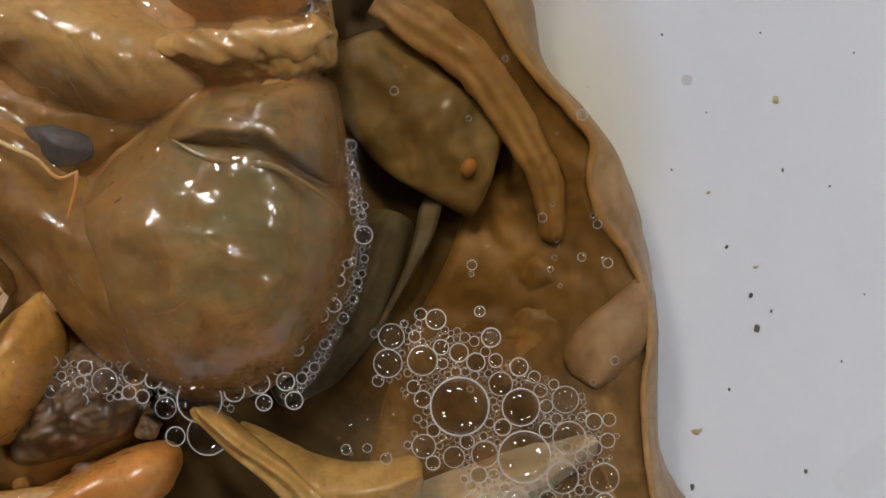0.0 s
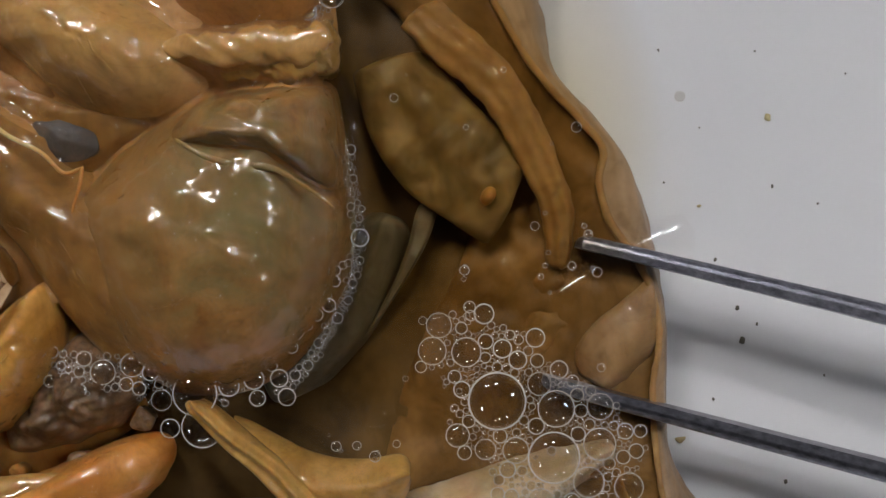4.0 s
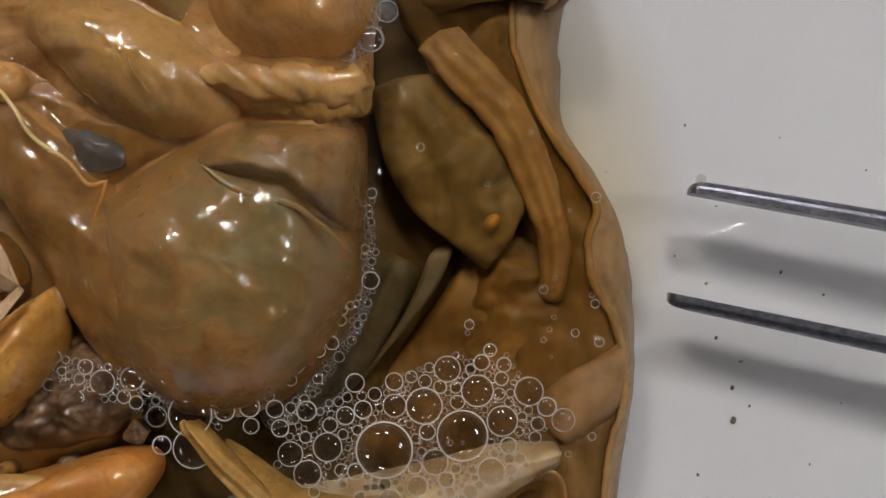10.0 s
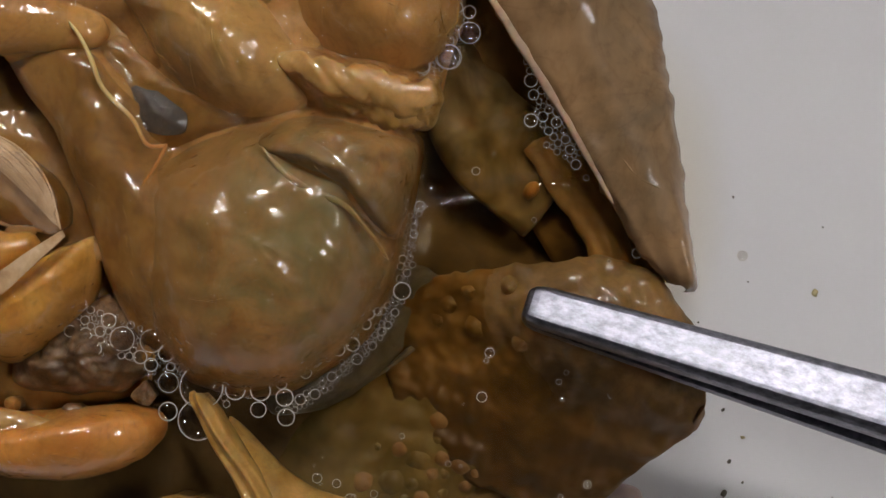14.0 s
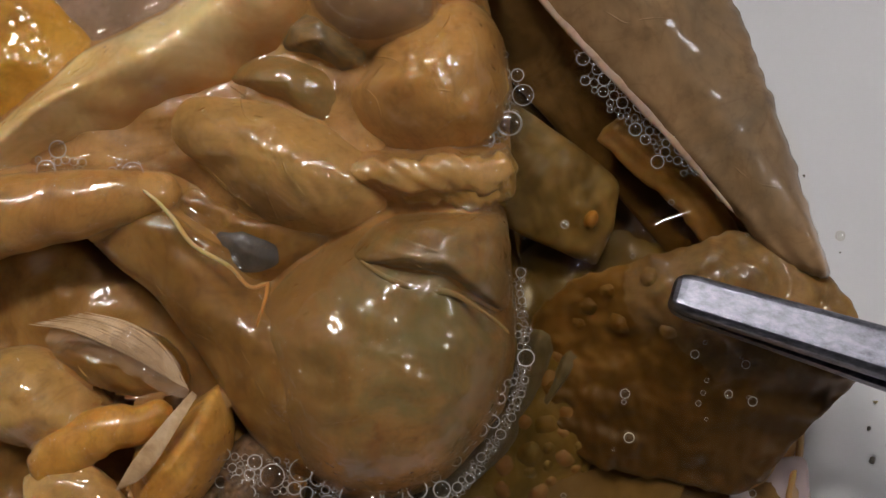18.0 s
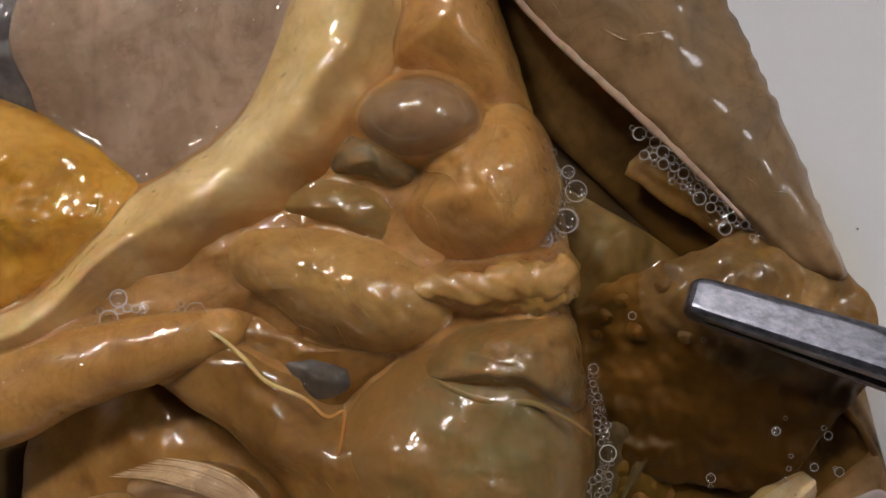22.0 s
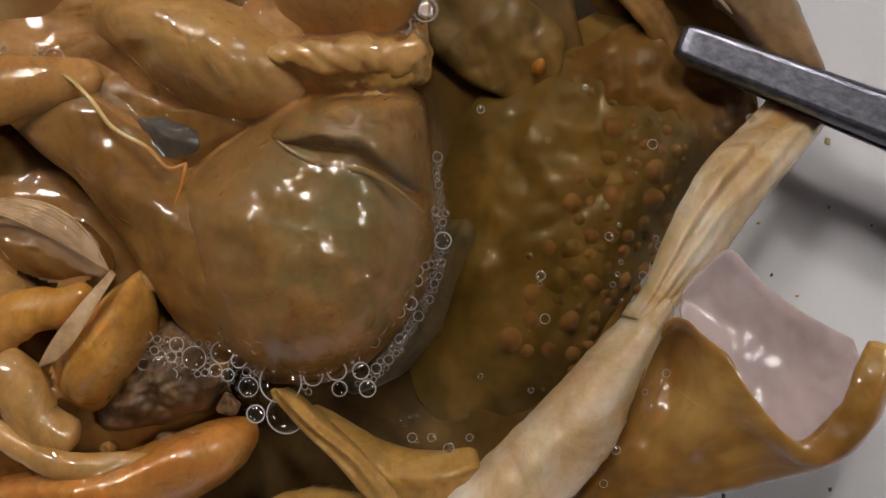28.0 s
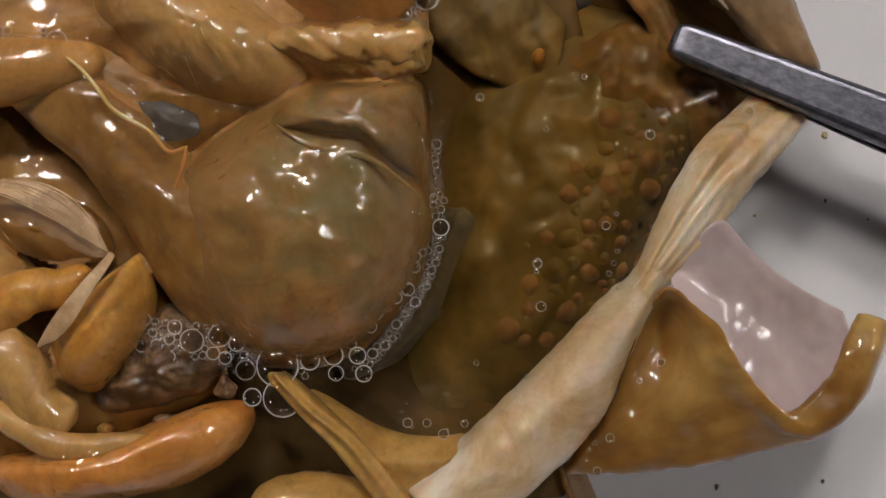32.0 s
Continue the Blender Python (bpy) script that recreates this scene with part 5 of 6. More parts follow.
def forceps():
    root = thing("forceps", "worn steel dissecting forceps with blunt tips", "forceps", (0, 0, 0))
    arms = []
    for sgn in (1, -1):
        n = 70
        verts, faces = [], []
        for i in range(n):
            f = i / (n - 1)
            x = ARM * f ** 2.2
            w = np.interp(x, [0, 0.12, 0.4, 0.8, 1.3, 25, 60, 130], [0.8, 1.03, 1.24, 1.36, 1.42, 2.0, 3.4, 4.2])
            h = np.interp(x, [0, 0.12, 0.4, 0.8, 1.3, 25, 130], [0.55, 0.74, 0.9, 0.98, 1.02, 1.4, 1.5])
            b = 1.5 * math.sin(math.pi * x / ARM)
            c = 0.55 * h
            turn = [(c * math.cos(a), c * math.sin(a)) for a in np.linspace(0, math.pi / 2, 5)]
            side = [(w - c + p, h - c + q) for p, q in turn]
            prof = [(-w, 0.0)] + [(-p, q) for p, q in side] + side[::-1] + [(w, 0.0)]
            for zz, yy in prof:
                verts.append((x - ARM, sgn * (yy + b + 0.02), zz))
        k = 12
        for i in range(n - 1):
            for j in range(k):
                q = (i * k + j, i * k + (j + 1) % k, (i + 1) * k + (j + 1) % k, (i + 1) * k + j)
                faces.append(q if sgn > 0 else q[::-1])
        faces.append(tuple(range(k)) if sgn < 0 else tuple(range(k))[::-1])
        faces.append(tuple((n - 1) * k + j for j in range(k)))
        me = mesh_of("arm", np.array(verts) * MM, faces, M_STEEL)
        me.polygons.foreach_set("use_smooth", [False] * len(me.polygons))
        ob = new("arm", me)
        ob.parent = root
        ob.location = (ARM * MM, 0, 0)
        arms.append(ob)
    return root, arms


tool, tool_arms = forceps()

# ---- foam ----


def unit_bubble(lip):
    bm = bmesh.new()
    bmesh.ops.create_icosphere(bm, subdivisions=3, radius=1.0)
    for f in bm.faces:
        f.material_index = 0
    # Added ring round the waterline that carries the painted bright edge.
    seg, ring = 28, 6
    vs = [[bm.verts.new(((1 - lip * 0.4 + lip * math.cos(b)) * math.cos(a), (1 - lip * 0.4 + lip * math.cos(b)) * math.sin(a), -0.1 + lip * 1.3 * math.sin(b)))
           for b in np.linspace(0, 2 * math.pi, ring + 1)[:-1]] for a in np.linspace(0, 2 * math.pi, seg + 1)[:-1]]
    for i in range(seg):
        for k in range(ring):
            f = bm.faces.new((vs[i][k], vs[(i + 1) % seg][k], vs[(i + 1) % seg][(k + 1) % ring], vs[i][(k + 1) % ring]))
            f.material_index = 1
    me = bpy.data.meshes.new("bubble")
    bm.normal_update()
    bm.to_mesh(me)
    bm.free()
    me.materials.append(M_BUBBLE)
    me.materials.append(M_RIM_SHINE)
    me.polygons.foreach_set("use_smooth", [True] * len(me.polygons))
    return me


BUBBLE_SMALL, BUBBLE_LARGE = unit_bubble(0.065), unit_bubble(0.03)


def bubble(parent, x, y, z, r):
    ob = new("bubble", BUBBLE_LARGE if r > 0.7 else BUBBLE_SMALL)
    p = PIVOT[parent.name]
    ob.parent = parent
    ob.location = ((x - p[0]) * MM, (y - p[1]) * MM, (z - p[2]) * MM)
    ob.scale = (r * MM, r * MM, r * MM * 0.45)
    return ob


def foam(name, label, spots, count, spread, rmin, rmax, seed, big=(), z=11.0):
    """A raft of bubbles packed round a line of spots; big: extra large bubbles (x, y, r)."""
    rnd = random.Random(seed)
    px, py = np.mean(np.array(spots), axis=0)
    patch = thing(name, label, "foam", (round(float(px), 1), round(float(py), 1), z))
    done = []
    for x, y, r in big:
        done.append((x, y, r))
    line = curve(spots, 60) if len(spots) > 1 else np.array(spots)
    for k in range(count * 40):
        if len(done) >= count + len(big):
            break
        c = line[rnd.randrange(len(line))]
        x, y = c[0] + rnd.gauss(0, spread), c[1] + rnd.gauss(0, spread)
        room = min([math.hypot(x - a, y - b) - q for a, b, q in done] or [rmax])
        want = rmin + (rmax - rmin) * rnd.random() ** 2.2
        if rmin * 0.8 < room and (room < want * 1.25 or rnd.random() < 0.01):
            done.append((x, y, min(room * 1.02, want)))
    for x, y, r in done:
        bubble(patch, x, y, z + 0.25 * r, r)
    return patch


foam_raft = foam("foam_raft", "raft of clear bubbles floating on the liquid", [(1.0, -10.3), (4.8, -8.7), (8.9, -7.0), (13.1, -6.0), (13.9, -8.3), (10.2, -10.3), (5.6, -11.3)], 270, 1.15, 0.14, 1.2, 5, big=[(x, y, r) for (x, y), r in zip([(5.7, -10.2), (11.0, -9.0), (8.3, -7.1), (11.9, -5.9), (1.8, -10.2), (0.5, -12.1), (13.1, -11.4), (13.7, -7.9)], (1.95, 1.75, 1.25, 1.1, 1.0, 0.95, 0.95, 1.05))])
sheet("meniscus", [lift([(3.6, -7.2), (6.2, -6.0), (9.0, -4.9), (12.0, -4.0)], 11.03, 11.03), lift([(3.9, -7.8), (6.4, -6.6), (9.2, -5.4), (12.1, -4.5)], 11.4, 11.5, 11.4), lift([(4.2, -8.4), (6.7, -7.2), (9.4, -6.0), (12.3, -5.1)], 11.03, 11.03)], M_SWELL, foam_raft, 0.01, 60, 14, 0.05, 0.9, 54.0)
foam("foam_edge", "bubbles crowding along the lower edge of the sac", [(-20.5, -7.5), (-17.8, -7.7), (-15.4, -8.1), (-13.4, -9.1), (-11.1, -9.1), (-8.4, -8.5), (-6.3, -6.2), (-4.1, -3.7), (-2.4, -0.9)], 175, 0.6, 0.11, 0.75, 6, big=[(x, y, r) for (x, y), r in zip([(-11.6, -9.5), (-11.2, -11.8), (-17.8, -7.8), (-15.8, -7.4), (-13.4, -11.8), (-7.6, -8.7), (-4.9, -5.3), (-9.3, -9.1)], (1.5, 1.4, 0.85, 0.8, 0.65, 0.7, 0.95, 0.7))])
foam("foam_string", "string of small bubbles along the sac's side", [(-5.8, -10.0), (-3.4, -7.2), (-1.4, -4.0), (-0.4, -1.2), (0.0, 1.2), (-0.5, 4.5), (-0.6, 6.5)], 110, 0.2, 0.11, 0.42, 7, big=[(x, y, r) for (x, y), r in zip([(0.0, 0.6), (-5.4, -10.0), (-7.4, -10.0)], (0.6, 0.6, 0.55))])
foam("foam_tuft", "few bubbles beside the crimped duct", [(-3.4, 15.5), (-2.6, 16.3), (-1.2, 17.1)], 12, 0.4, 0.15, 0.5, 8, big=[(x, y, r) for (x, y), r in zip([(-1.2, 17.1), (-2.9, 15.9)], (0.85, 0.6))])
foam("foam_cluster", "glossy bubbles gathered beside the gut pouch", [(-2.7, 22.4), (-1.9, 20.8), (-1.2, 19.0), (-1.4, 17.0), (-2.8, 15.8)], 34, 0.45, 0.12, 0.42, 12, big=[(x, y, r) for (x, y), r in zip([(-0.3, 19.1), (-1.3, 17.1), (-2.9, 16.1), (-0.7, 20.5)], (0.75, 0.85, 0.6, 0.45))])
foam("foam_crease", "dark glossy bubbles caught in the crease below the ridge", [(-34.6, 12.6), (-33.6, 13.6), (-32.2, 14.2), (-28.6, 13.8)], 14, 0.4, 0.14, 0.4, 14, big=[(x, y, r) for (x, y), r in zip([(-34.6, 12.7), (-33.4, 13.6), (-32.6, 15.0), (-27.4, 13.4)], (0.6, 0.65, 0.6, 0.75))], z=12.4)
foam_wall = foam("foam_wall", "small bubbles packed along the wall's torn edge", [(4.3, 21.7), (5.5, 19.7), (6.9, 18.2), (8.9, 16.8), (10.5, 15.4), (12.8, 14.1)], 85, 0.5, 0.2, 0.48, 9, z=11.5)

loose = thing("loose_bubbles", "single small bubbles drifting on the liquid", "bubble", (6, 0, 11))
rnd2 = random.Random(31)
for x, y in ((7.5, 7.8), (10.2, 11.6), (11.9, 0.9), (12.5, -1.8), (14.3, -1.9), (16.0, -2.4), (7.0, -1.9), (15.5, 0.2), (2.7, -9.1), (7.3, -5.0), (-2.2, -13.5), (-0.8, -13.5), (0.4, -14.3), (1.9, -13.5), (6.3, -10.1), (16.0, -8.9), (12.4, -14.4), (11.5, -16.8), (2.7, 10.0), (15.0, 7.5), (22.1, 9.3)):
    for k in range(rnd2.choice((1, 2, 2, 3))):
        bubble(loose, x + rnd2.gauss(0, 0.9) * (k > 0), y + rnd2.gauss(0, 0.9) * (k > 0), 11.05, rnd2.uniform(0.09, 0.22) if k else rnd2.uniform(0.15, 0.38))

# ---- keyed things ----


def at_pose(x, y, z, turn=0.0, tilt=0.0, axis=0.0):
    """A place in millimetres, a turn about the upright axis, and a tilt about a level axis at that angle."""
    a = radians(axis)
    m = Matrix.Rotation(radians(tilt), 4, Vector((math.cos(a), math.sin(a), 0)))
    return Matrix.Translation((x * MM, y * MM, z * MM)) @ Matrix.Rotation(radians(turn), 4, "Z") @ m


def motions():
    # forceps: seconds, tip x, y, heading, tip height, pitch, roll, opening
    rows = [
        (0.0, 69.1, -24.8, -18.1, 14, 6, 0, 1.9), (1.5, 45.0, -16.0, -17.5, 14, 6, 0, 1.9), (1.8, 28.9, -16.4, -17.4, 14, 6, 0, 1.9), (2.1, 21.4, -13.8, -17.2, 13, 6, 0, 1.9),
        (2.4, 13.0, -6.7, -17.6, 12, 5, 0, 1.85), (2.7, 7.6, -3.6, -17.5, 11, 5, 0, 1.7), (3.0, 10.9, -5.6, -17.8, 8, 4, 0, 1.9), (3.3, 9.4, -9.4, -17.7, 7, 4, 0, 2.2), (3.6, 7.4, -5.1, -16.6, 7, 4, 0, 1.9),
        (3.9, 13.5, -5.1, -16.4, 7, 4, 0, 2.0), (4.5, 13.7, -5.1, -15.7, 7, 4, 0, 2.1), (6.5, 4.6, -11.7, -10.1, 9, 4, 0, 1.9), (7.0, 10.0, -9.1, -11.4, 7, 4, 0, 2.4), (7.7, 14.0, -1.9, -12.9, 7, 4, 0, 2.4), (8.0, 15.5, -0.7, -13.6, 7, 4, 0, 2.4),
        (8.3, 14.2, 3.3, -14.5, 7, 4, 0, 2.4), (8.7, 42.3, -1.9, -11.2, 9, 4, 0, 2.2), (9.2, 42.2, -1.0, -10.7, 9, 4, 0, 2.2), (9.5, 30.6, 1.1, -8.3, 8, 4, 0, 1.9), (10.0, 21.8, 4.9, -6.5, 6, 4, 0, 1.6),
        (10.3, 12.4, 4.6, -8.2, 9, 6, 30, 0.9), (10.6, 8.2, 5.6, -8.9, 13, 7, 56, 0.2), (11.0, 9.2, 3.1, -9.5, 14, 7, 66, 0), (11.3, 10.9, 4.2, -9.5, 14, 7, 68, 0), (12.0, 15.4, 7.5, -8.3, 14.5, 7, 68, 0), (12.5, 12.0, 7.7, -4.9, 14.5, 7, 68, 0),
        (13.0, 11.0, 7.4, -1.4, 14.5, 7, 68, 0), (13.5, 10.5, 2.1, -1.4, 14.5, 7, 68, 0), (14.0, 8.2, 2.1, -1.4, 14.5, 7, 68, 0), (14.5, 5.9, 0.3, -7.0, 14.5, 7, 68, 0), (15.0, 0.1, 2.6, -12.5, 14.5, 7, 68, 0), (15.5, 1.8, 6.1, -3.2, 14.5, 7, 68, 0),
        (17.5, 6.8, 5.4, -14.5, 14.5, 7, 68, 0), (18.0, 9.6, 5.4, -17.2, 14.5, 7, 68, 0), (18.5, 6.0, 4.4, -15.0, 14.5, 7, 68, 0), (19.0, 6.3, 6.3, -12.8, 14.5, 7, 68, 0), (20.0, 10.2, 7.7, -17.8, 14.5, 7, 68, 0), (21.0, 5.6, 9.4, -17.2, 14.5, 7, 68, 0),
        (22.0, 6.0, 11.2, -24.0, 14.5, 7, 68, 0), (23.0, 8.7, 10.8, -16.5, 14.5, 7, 68, 0), (23.5, 8.9, 10.6, -17.9, 13, 7, 68, 0), (24.0, 10.5, 15.3, -18.2, 9, 5, 92, 0), (24.5, 11.6, 13.8, -21.0, 9, 5, 92, 0), (25.0, 15.6, 13.7, -23.9, 9, 5, 92, 0),
        (25.5, 16.4, 14.6, -23.4, 9, 5, 92, 0), (27.5, 16.2, 14.2, -22.5, 9, 5, 92, 0), (28.0, 17.2, 15.3, -22.5, 9, 5, 92, 0), (30.0, 16.6, 14.9, -22.3, 9, 5, 92, 0), (32.0, 16.8, 14.8, -22.2, 9, 5, 92, 0)]
    keys, up, down = [], [], []
    for t, x, y, a, z, pitch, roll, gap in rows:
        keys.append((t, Matrix.Translation((x * MM, y * MM, z * MM)) @ Matrix.Rotation(radians(a), 4, "Z") @ Matrix.Rotation(radians(-pitch), 4, "Y") @ Matrix.Rotation(radians(roll), 4, "X")))
        up.append((t, pose(ARM * MM, 0, 0, 0, 0, -gap)))
        down.append((t, pose(ARM * MM, 0, 0, 0, 0, gap)))
    walk(tool, keys)
    walk(tool_arms[0], up)
    walk(tool_arms[1], down)

    # the fold follows the forceps once they grip it
    grip = [(0.0, 12.8, -0.8, -4.1, 4.7, -94), (2.0, 13.1, -0.4, -3.3, 4.7, -94), (4.0, 14.4, -0.7, -2.4, 4.7, -94), (9.0, 12.4, 2.5, 3.0, 4.7, -94), (10.4, 9.3, 4.1, 4.9, 6.0, -48), (11.0, 11.0, 2.6, 5.5, 10, 2)]
    follow = [(11.3, 11.6, 3.9, 6.5), (12.0, 16.3, 7.2, 8.7), (12.5, 13.0, 7.4, 12.1), (13.0, 11.9, 7.2, 15.6), (13.5, 11.4, 1.8, 15.6), (14.0, 9.1, 1.6, 15.6), (14.5, 6.7, -0.3, 10.0), (15.0, 0.8, 1.9, 4.5), (15.5, 2.6, 5.5, 13.8),
              (17.5, 7.7, 4.8, 3.0), (18.0, 10.6, 4.8, 0.3), (18.5, 7.0, 3.7, 2.5), (19.0, 7.4, 5.7, 4.7), (20.0, 11.3, 7.0, 0.2), (21.0, 6.6, 8.7, 0.8), (22.0, 7.0, 10.4, -6.0), (23.0, 9.8, 10.2, 1.5), (23.5, 9.8, 10.0, 1.1),
              (24.0, 7.8, 12.9, 0.8), (25.0, 10.3, 11.2, -2.9), (27.5, 10.5, 11.0, -0.5), (28.0, 10.9, 11.9, 0.0), (32.0, 10.6, 11.4, 0.8)]
    fold_rows = [(t, at_pose(x, y, z, turn)) for t, x, y, a, z, turn in grip]
    for t, x, y, a in follow:
        z = 12.0 if t < 23.2 else (10.0 if t < 23.8 else 6.2)
        fold_rows.append((t, at_pose(x, y, z, a * 0.3 + (0 if t < 23.8 else 8))))
    walk(pinch, fold_rows)

    # wall sheet: steep under the liquid, then drawn up and laid open, then drawn away
    px, py, pz = PIVOT[wall.name]
    cx, cy = 22.7, 3.7
    rows = [(t, at_pose(px + dx, py + dy, z, turn, tilt, 128)) for t, dx, dy, z, turn, tilt in (
        (0.0, -8.8, 16.0, 6.6, -20, 56), (4.0, -8.4, 16.0, 6.6, -20, 54), (9.0, -8.4, 17.0, 6.6, -20, 56), (10.4, -5.0, 12.0, 6.6, -20, 50))]
    for t, x, y, a, z, turn, tilt in (
            (11.3, 21.7, 3.9, 6.5, 9.5, -6, 26), (12.0, 27.8, 7.3, 8.7, 11, 13, 8), (13.0, 24.6, 8.0, 15.6, 11, 9, 6), (14.0, 21.1, 3.5, 15.6, 11, 4, 6), (15.0, 13.0, 1.8, 4.5, 11, -8, 4), (15.5, 14.4, 8.0, 13.8, 11, -10, 4), (18.0, 22.7, 3.7, 0.3, 11, 0, 0), (19.0, 19.7, 5.7, 4.7, 11, 0, 0),
            (20.0, 23.6, 5.8, 0.2, 11, 3, 0), (21.0, 19.0, 7.5, 0.8, 11, 0, 0), (22.0, 19.2, 8.3, -6.0, 11, -2, 0), (23.0, 22.1, 9.5, 1.5, 11, 4, 0), (24.0, 22.2, 12.9, 0.8, 10, 2, 4), (25.0, 27.4, 9.6, -2.9, 9.5, 0, 6), (28.0, 29.2, 9.8, 0.0, 9.5, 2, 6), (32.0, 29.0, 9.5, 0.8, 9.5, 2, 6)):
        c, q = math.cos(radians(turn)), math.sin(radians(turn))
        ox, oy = cx - px, cy - py
        rows.append((t, at_pose(x - (c * ox - q * oy), y - (q * ox + c * oy), z, turn, tilt, 128)))
    walk(wall, rows)

    # strip and web are drawn along with the wall
    px, py, pz = PIVOT[strip.name]
    walk(strip, [(t, at_pose(px + dx, py + dy, pz + dz, turn)) for t, dx, dy, dz, turn in (
        (0.0, 0, 0, 0, 0), (3.0, 0, 0, 0, 0), (4.0, 1.6, -1.2, 0, -4), (9.0, 0.6, 0.8, 0, -3), (10.4, 0.4, 0.8, 0, -2), (11.3, 2.5, 0.6, 0.5, 0), (12.0, 5.0, 0.0, 0.5, 0), (13.0, 6.2, -0.5, 0.5, 0), (14.0, 4.5, -3.5, 0.5, 0), (15.0, 2.0, -6.0, 0.5, 0), (15.5, 2.2, -4.0, 0.5, 0), (18.0, 4.2, 0.2, 0.5, 0), (20.0, 4.5, 0.8, 0.5, 0), (22.0, 2.6, 4.0, 0.5, 0), (23.0, 2.4, 4.4, 0.5, 2), (24.0, 1.0, 5.0, -0.5, 14), (25.0, 1.5, 8.0, -0.8, 14), (28.0, 3.0, 12.0, -1.0, 12), (32.0, 3.0, 12.0, -1.0, 12))])
    px, py, pz = PIVOT[web.name]
    walk(web, [(t, at_pose(px + dx, py + dy, pz + dz, turn)) for t, dx, dy, dz, turn in (
        (0.0, 0, 0, 0, 0), (3.0, 0, 0, 0, 0), (4.0, 1.8, -1.4, 0, -3), (9.0, 1.0, 0.6, 0, -2), (10.4, 0.8, 0.6, 0, -2), (11.3, -0.4, 2.0, 0, 4), (12.0, 0, 4.0, -0.2, 6), (18.0, -2.8, 5.2, -0.2, 10), (22.0, -2.6, 5.6, -0.2, 10), (24.0, -1.5, 8.0, -2.0, 10), (28.0, -0.5, 8.6, -2.2, 10), (32.0, -0.5, 8.6, -2.2, 10))])

    # side wall and lower wall swing up as the fold is drawn away
    px, py, pz = PIVOT[lower.name]
    qx, qy, qz = PIVOT[pink.name]
    sx, sy, sz = PIVOT[side.name]
    low, sheet_rows, strip_rows = [], [], []
    for t, x, y, a, z, turn in (
            (0.0, 14.6, -15.4, -4.1, 5.6, -30), (2.0, 15.0, -15.2, -3.3, 5.6, -30), (4.0, 16.9, -15.6, -2.4, 5.8, -30), (7.0, 15.9, -12.6, 1.6, 6.4, -29), (9.0, 15.0, -12.1, 3.0, 6.8, -29), (10.4, 13.7, -11.0, 4.9, 7.6, -29), (11.0, 17.4, -15.0, 5.5, 6.6, -26), (11.4, 18.6, -13.0, 6.8, 7.4, -22), (12.0, 20.4, -8.6, 8.7, 8.8, -16), (13.0, 19.6, -9.0, 15.6, 8.8, -14), (14.0, 15.9, -15.8, 15.6, 8.8, -16),
            (15.5, 7.9, -11.9, 13.8, 9.4, -20), (18.0, 15.5, -12.5, 0.3, 9.0, -18), (20.0, 18.6, -7.5, 0.2, 9.2, -16), (22.0, 14.2, -3.6, -6.0, 9.4, -13), (23.0, 15.4, -3.8, 1.5, 9.6, -9), (24.0, 13.9, -4.0, 0.8, 11, -6), (25.0, 15.3, -5.3, -2.9, 11, -2), (28.0, 16.0, -4.2, 0.0, 11, 0), (30.0, 15.4, -3.4, 0.7, 11, 0), (32.0, 15.7, -2.8, 0.8, 11, 0)):
        low.append((t, at_pose(x, y, z, turn)))
        if 11 < t < 23.5:
            c, q = math.cos(radians(turn)), math.sin(radians(turn))
            ox, oy = sx - px, sy - py
            back = 10.0
            strip_rows.append((t, at_pose(x + c * ox - q * oy - back, y + q * ox + c * oy - 0.6 * back, 2.6, turn)))
        if t >= 24:
            c, q = math.cos(radians(turn)), math.sin(radians(turn))
            ox, oy = qx - px, qy - py
            sheet_rows.append((t, at_pose(x + c * ox - q * oy, y + q * ox + c * oy, qz - 11 + z, turn)))
    walk(lower, low)
    rows = [(t, at_pose(x, y, z, turn)) for t, x, y, a, z, turn in (
        (0.0, 10.0, -35.0, -4.1, 4.6, 44), (9.0, 10.0, -35.0, 3.0, 4.6, 44), (10.4, 10.5, -32.0, 4.9, 4.6, 30))]
    rows += strip_rows + [(t, at_pose(x, y, z, turn)) for t, x, y, a, z, turn in (
        (24.0, 14.2, 4.9, 0.8, sz, 11), (25.0, 16.5, 3.7, -2.9, sz, 4), (28.0, 17.5, 4.6, 0.0, sz, 0), (30.0, 17.2, 5.2, 0.7, sz, 0), (32.0, 17.3, 5.4, 0.8, sz, 0))]
    walk(side, rows)
    walk(pink, [(t, at_pose(qx + dx, qy + dy, qz + dz, turn)) for t, dx, dy, dz, turn in (
        (0.0, -13.0, -14.0, -9.6, -50), (10.4, -13.0, -14.0, -9.6, -50), (12.0, -7.0, -12.0, -8.6, -45), (18.0, -3.6, -8.0, -7.0, -34), (22.0, -3.4, -5.6, -5.0, -24), (23.0, -2.2, -4.4, -4.0, -16))] + sheet_rows)

    # the flank lies open, and is gathered in under the lining at the end
    px, py, pz = PIVOT[flank.name]
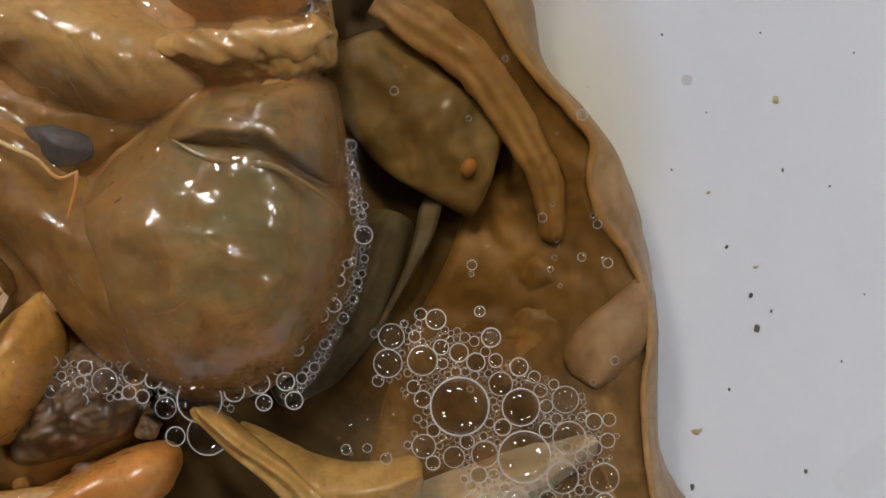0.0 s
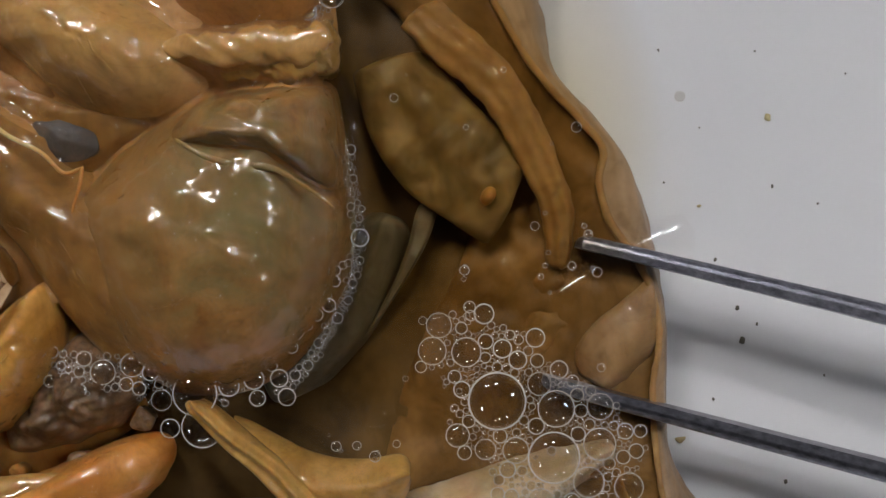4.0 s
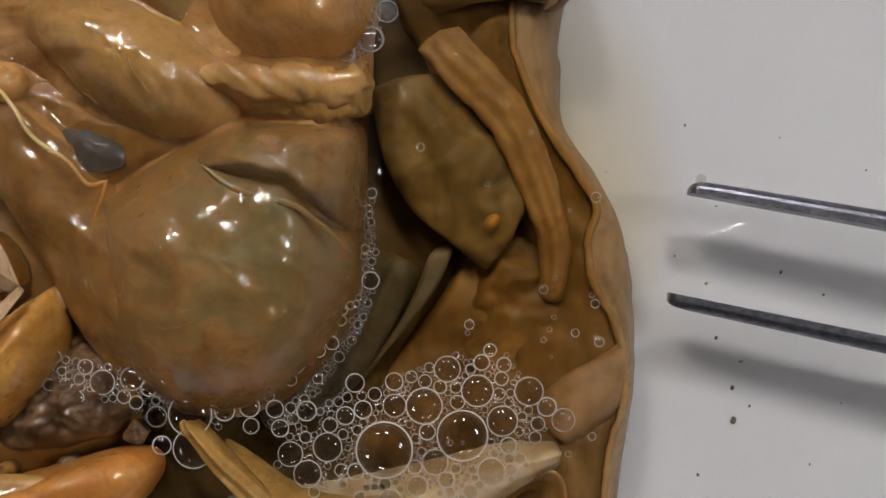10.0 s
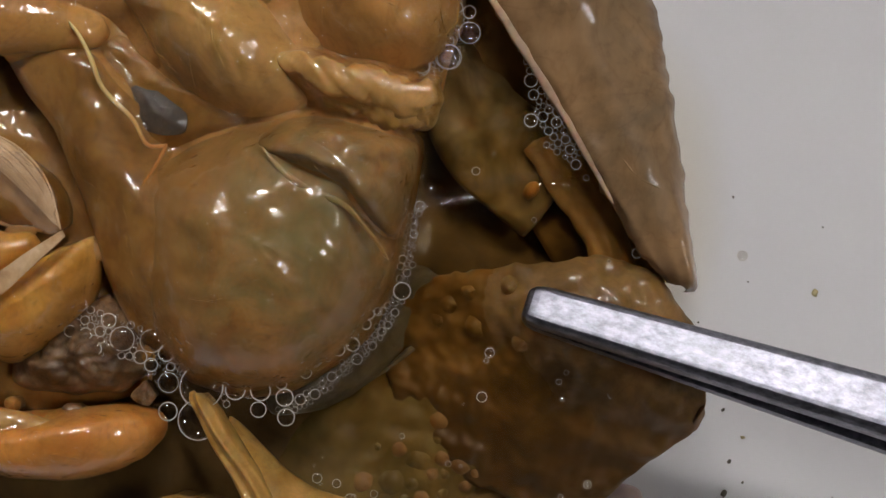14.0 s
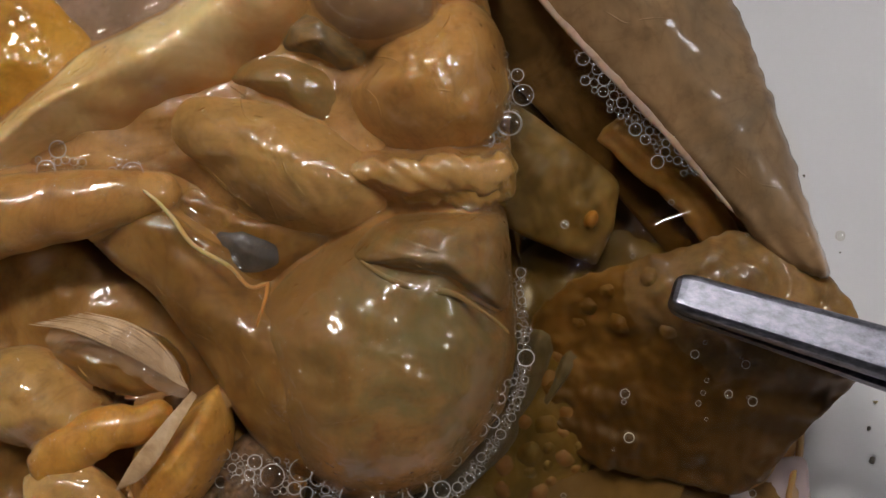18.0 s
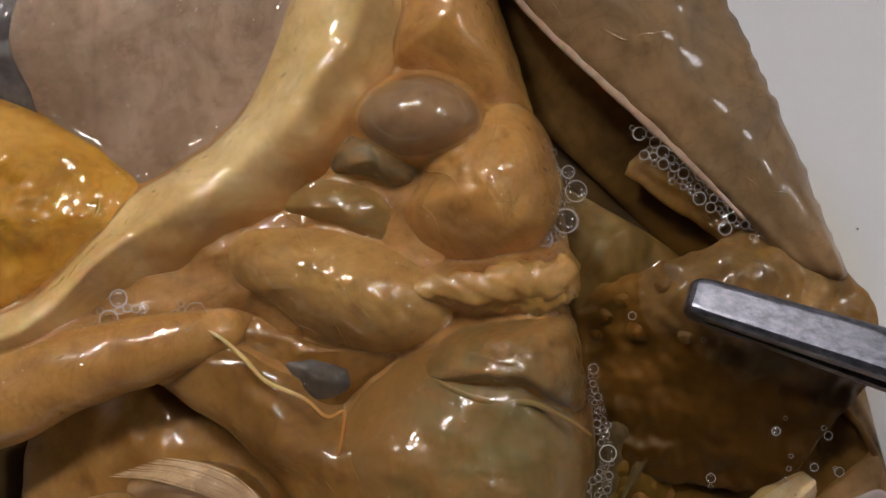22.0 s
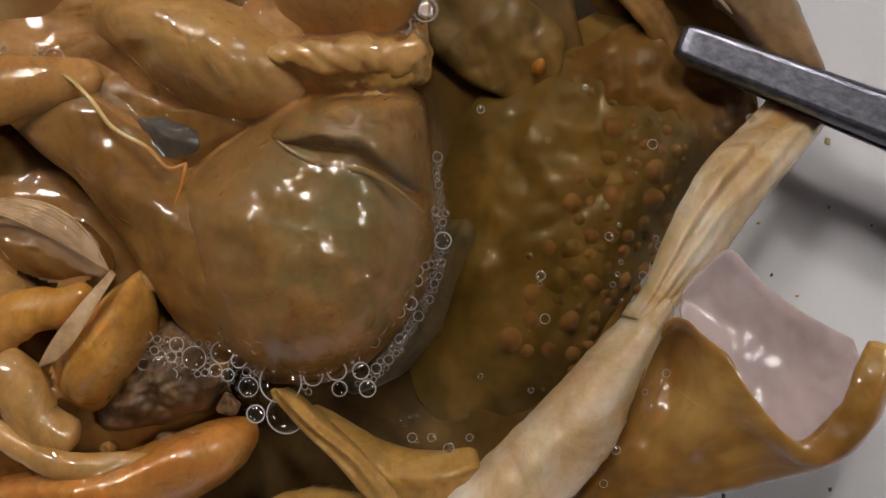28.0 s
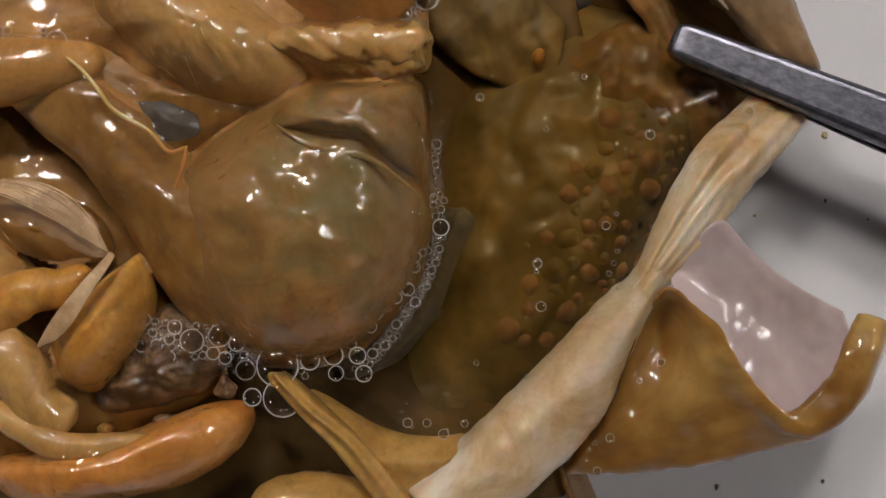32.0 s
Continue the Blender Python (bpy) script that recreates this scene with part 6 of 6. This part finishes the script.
    walk(flank, [(t, at_pose(px + dx, py + dy, pz + dz, turn)) for t, dx, dy, dz, turn in (
        (0.0, 0, 0, 0, 0), (3.0, 0, 0, 0, 0), (4.0, 1.4, 0.3, 0, 2), (9.0, -0.6, 1.0, 0, 0), (10.4, -0.4, 1.0, 0, 0), (11.0, 0.6, 1.2, -2.4, 1), (12.0, 2.5, 1.6, -2.2, 2), (13.0, 0.8, 1.4, -2.2, 2), (14.0, -2.0, 1.2, -2.2, 0), (15.0, -3.5, 1.2, -2.2, 0), (15.5, -3.0, 1.2, -2.2, 0), (18.0, 2.0, 1.2, -2.2, 0), (22.0, 2.0, 1.2, -2.2, 0), (23.0, -1.5, 1.0, -2.4, 0), (24.0, -5.5, 1.0, -3.4, 0), (25.0, -8.6, 1.0, -4.0, 0), (32.0, -8.8, 1.0, -4.0, 0))])
    walk(ovary, [(t, at_pose(x, y, z, turn)) for t, x, y, a, z, turn in (
        (0.0, -1.0, -1.3, 0.0, -1.6, 0), (10.4, -1.0, -1.3, 0.0, -1.6, 0), (11.5, 4.6, -4.7, 15.6, 2.6, -14), (13.0, 3.7, -5.4, 15.6, 3.0, -14), (14.0, 4.2, -10.9, 15.6, 2.2, -12), (15.5, -2.8, -8.2, 4.5, 1.8, -10), (18.0, 1.7, -4.5, 0.3, 1.7, -4), (22.0, 1.2, -1.3, -6.0, 1.7, -4), (23.0, 2.9, -0.2, 1.5, 1.2, -2), (24.0, 8.9, 2.4, 0.8, 4.0, 0), (28.0, 9.3, 0.5, 0.0, 4.0, 0), (32.0, 9.3, 0.4, 0.8, 4.0, 1))])

    walk(swell, [(t, at_pose(x, y, 11.03, 0)) for t, x, y, a in (
        (0.0, 34.7, -16.3, -4.1), (2.4, 14.1, -1.3, -3.1), (4.0, 17.7, -2.0, -2.4), (7.0, 26.5, -5.9, 1.6), (9.0, 29.6, 0.2, 3.0), (10.4, 16.7, 6.3, 4.9), (11.3, 5.5, 9.0, 6.5), (12.0, 8.9, 8.5, 8.7), (13.0, 5.0, 9.4, 15.6), (14.0, 4.7, 8.4, 15.6), (15.0, 0.3, 7.0, 4.5), (15.5, 1.4, 9.3, 13.8),
        (18.0, 7.5, 8.5, 0.3), (20.0, 8.2, 10.4, 0.2), (21.0, 7.7, 12.7, 0.8), (22.0, 8.8, 14.9, -6.0), (23.0, 8.7, 15.1, 1.5), (24.0, 19.1, 14.6, 0.8), (25.0, 19.4, 7.5, -2.9), (28.0, 18.2, 7.2, 0.0), (30.0, 16.8, 8.1, 0.7), (32.0, 17.0, 8.6, 0.8))])

    # foam drifts on the liquid
    raft = [(0.0, 8.1, -12.4, -4.1), (0.9, 7.9, -10.2, -3.8), (1.5, 7.7, -11.9, -3.5), (2.1, 8.8, -11.5, -3.2), (2.4, 8.7, -10.1, -3.1), (2.7, 5.5, -8.8, -3.0), (3.3, 6.4, -11.9, -2.7), (3.6, 7.0, -15.7, -2.6), (4.0, 11.3, -12.3, -2.4), (4.5, 10.4, -10.5, -1.7),
            (6.5, 6.3, -18.9, 0.9), (7.0, 6.4, -13.6, 1.6), (7.7, 7.9, -9.4, 2.1), (8.0, 7.9, -8.7, 2.4), (8.3, 7.8, -8.2, 2.5), (9.0, 8.0, -5.5, 3.0), (9.5, 4.6, -7.8, 3.7), (10.0, 4.3, -9.4, 4.5), (10.7, 4.7, -11.7, 5.2), (11.1, 6.6, -19.8, 5.9), (11.6, 10.9, -24.7, 7.4), (12.5, 11.7, -27.4, 12.1)]
    turn = {0.0: -55, 0.9: -55, 1.5: -60, 2.1: -60, 2.4: -60, 2.7: -70, 3.3: -60, 3.6: -60, 4.0: -60, 4.5: -50, 6.5: -10, 7.0: 10, 7.7: 0, 8.0: 0, 8.3: 0, 9.0: 8, 9.5: 0, 10.0: 2, 10.7: 4}
    rr = [(t, at_pose(x, y, 11.0, turn.get(t, 4))) for t, x, y, a in raft]
    walk(foam_raft, rr + [(32.0, rr[-1][1])])
    px, py, pz = PIVOT[foam_wall.name]
    walk(foam_wall, [(t, at_pose(px + dx, py + dy, 11.4, r)) for t, dx, dy, r in (
        (0.0, 1.5, 14.0, 0), (9.0, 1.0, 12.0, 0), (11.3, 0, 6.0, -10), (12.5, -1.0, 2.0, -14), (13.0, -1.5, 0.5, -16), (15.0, -3.2, 0.0, -20), (15.5, -3.0, 0.0, -20), (18.0, 0, 0, 0), (20.0, 0.2, 0.8, 0), (22.0, 0.6, 1.0, 0), (23.0, 1.5, 2.5, 0), (24.0, 3.0, 9.0, 8), (25.0, 4.0, 14.0, 8), (32.0, 4.0, 14.0, 8))])


motions()
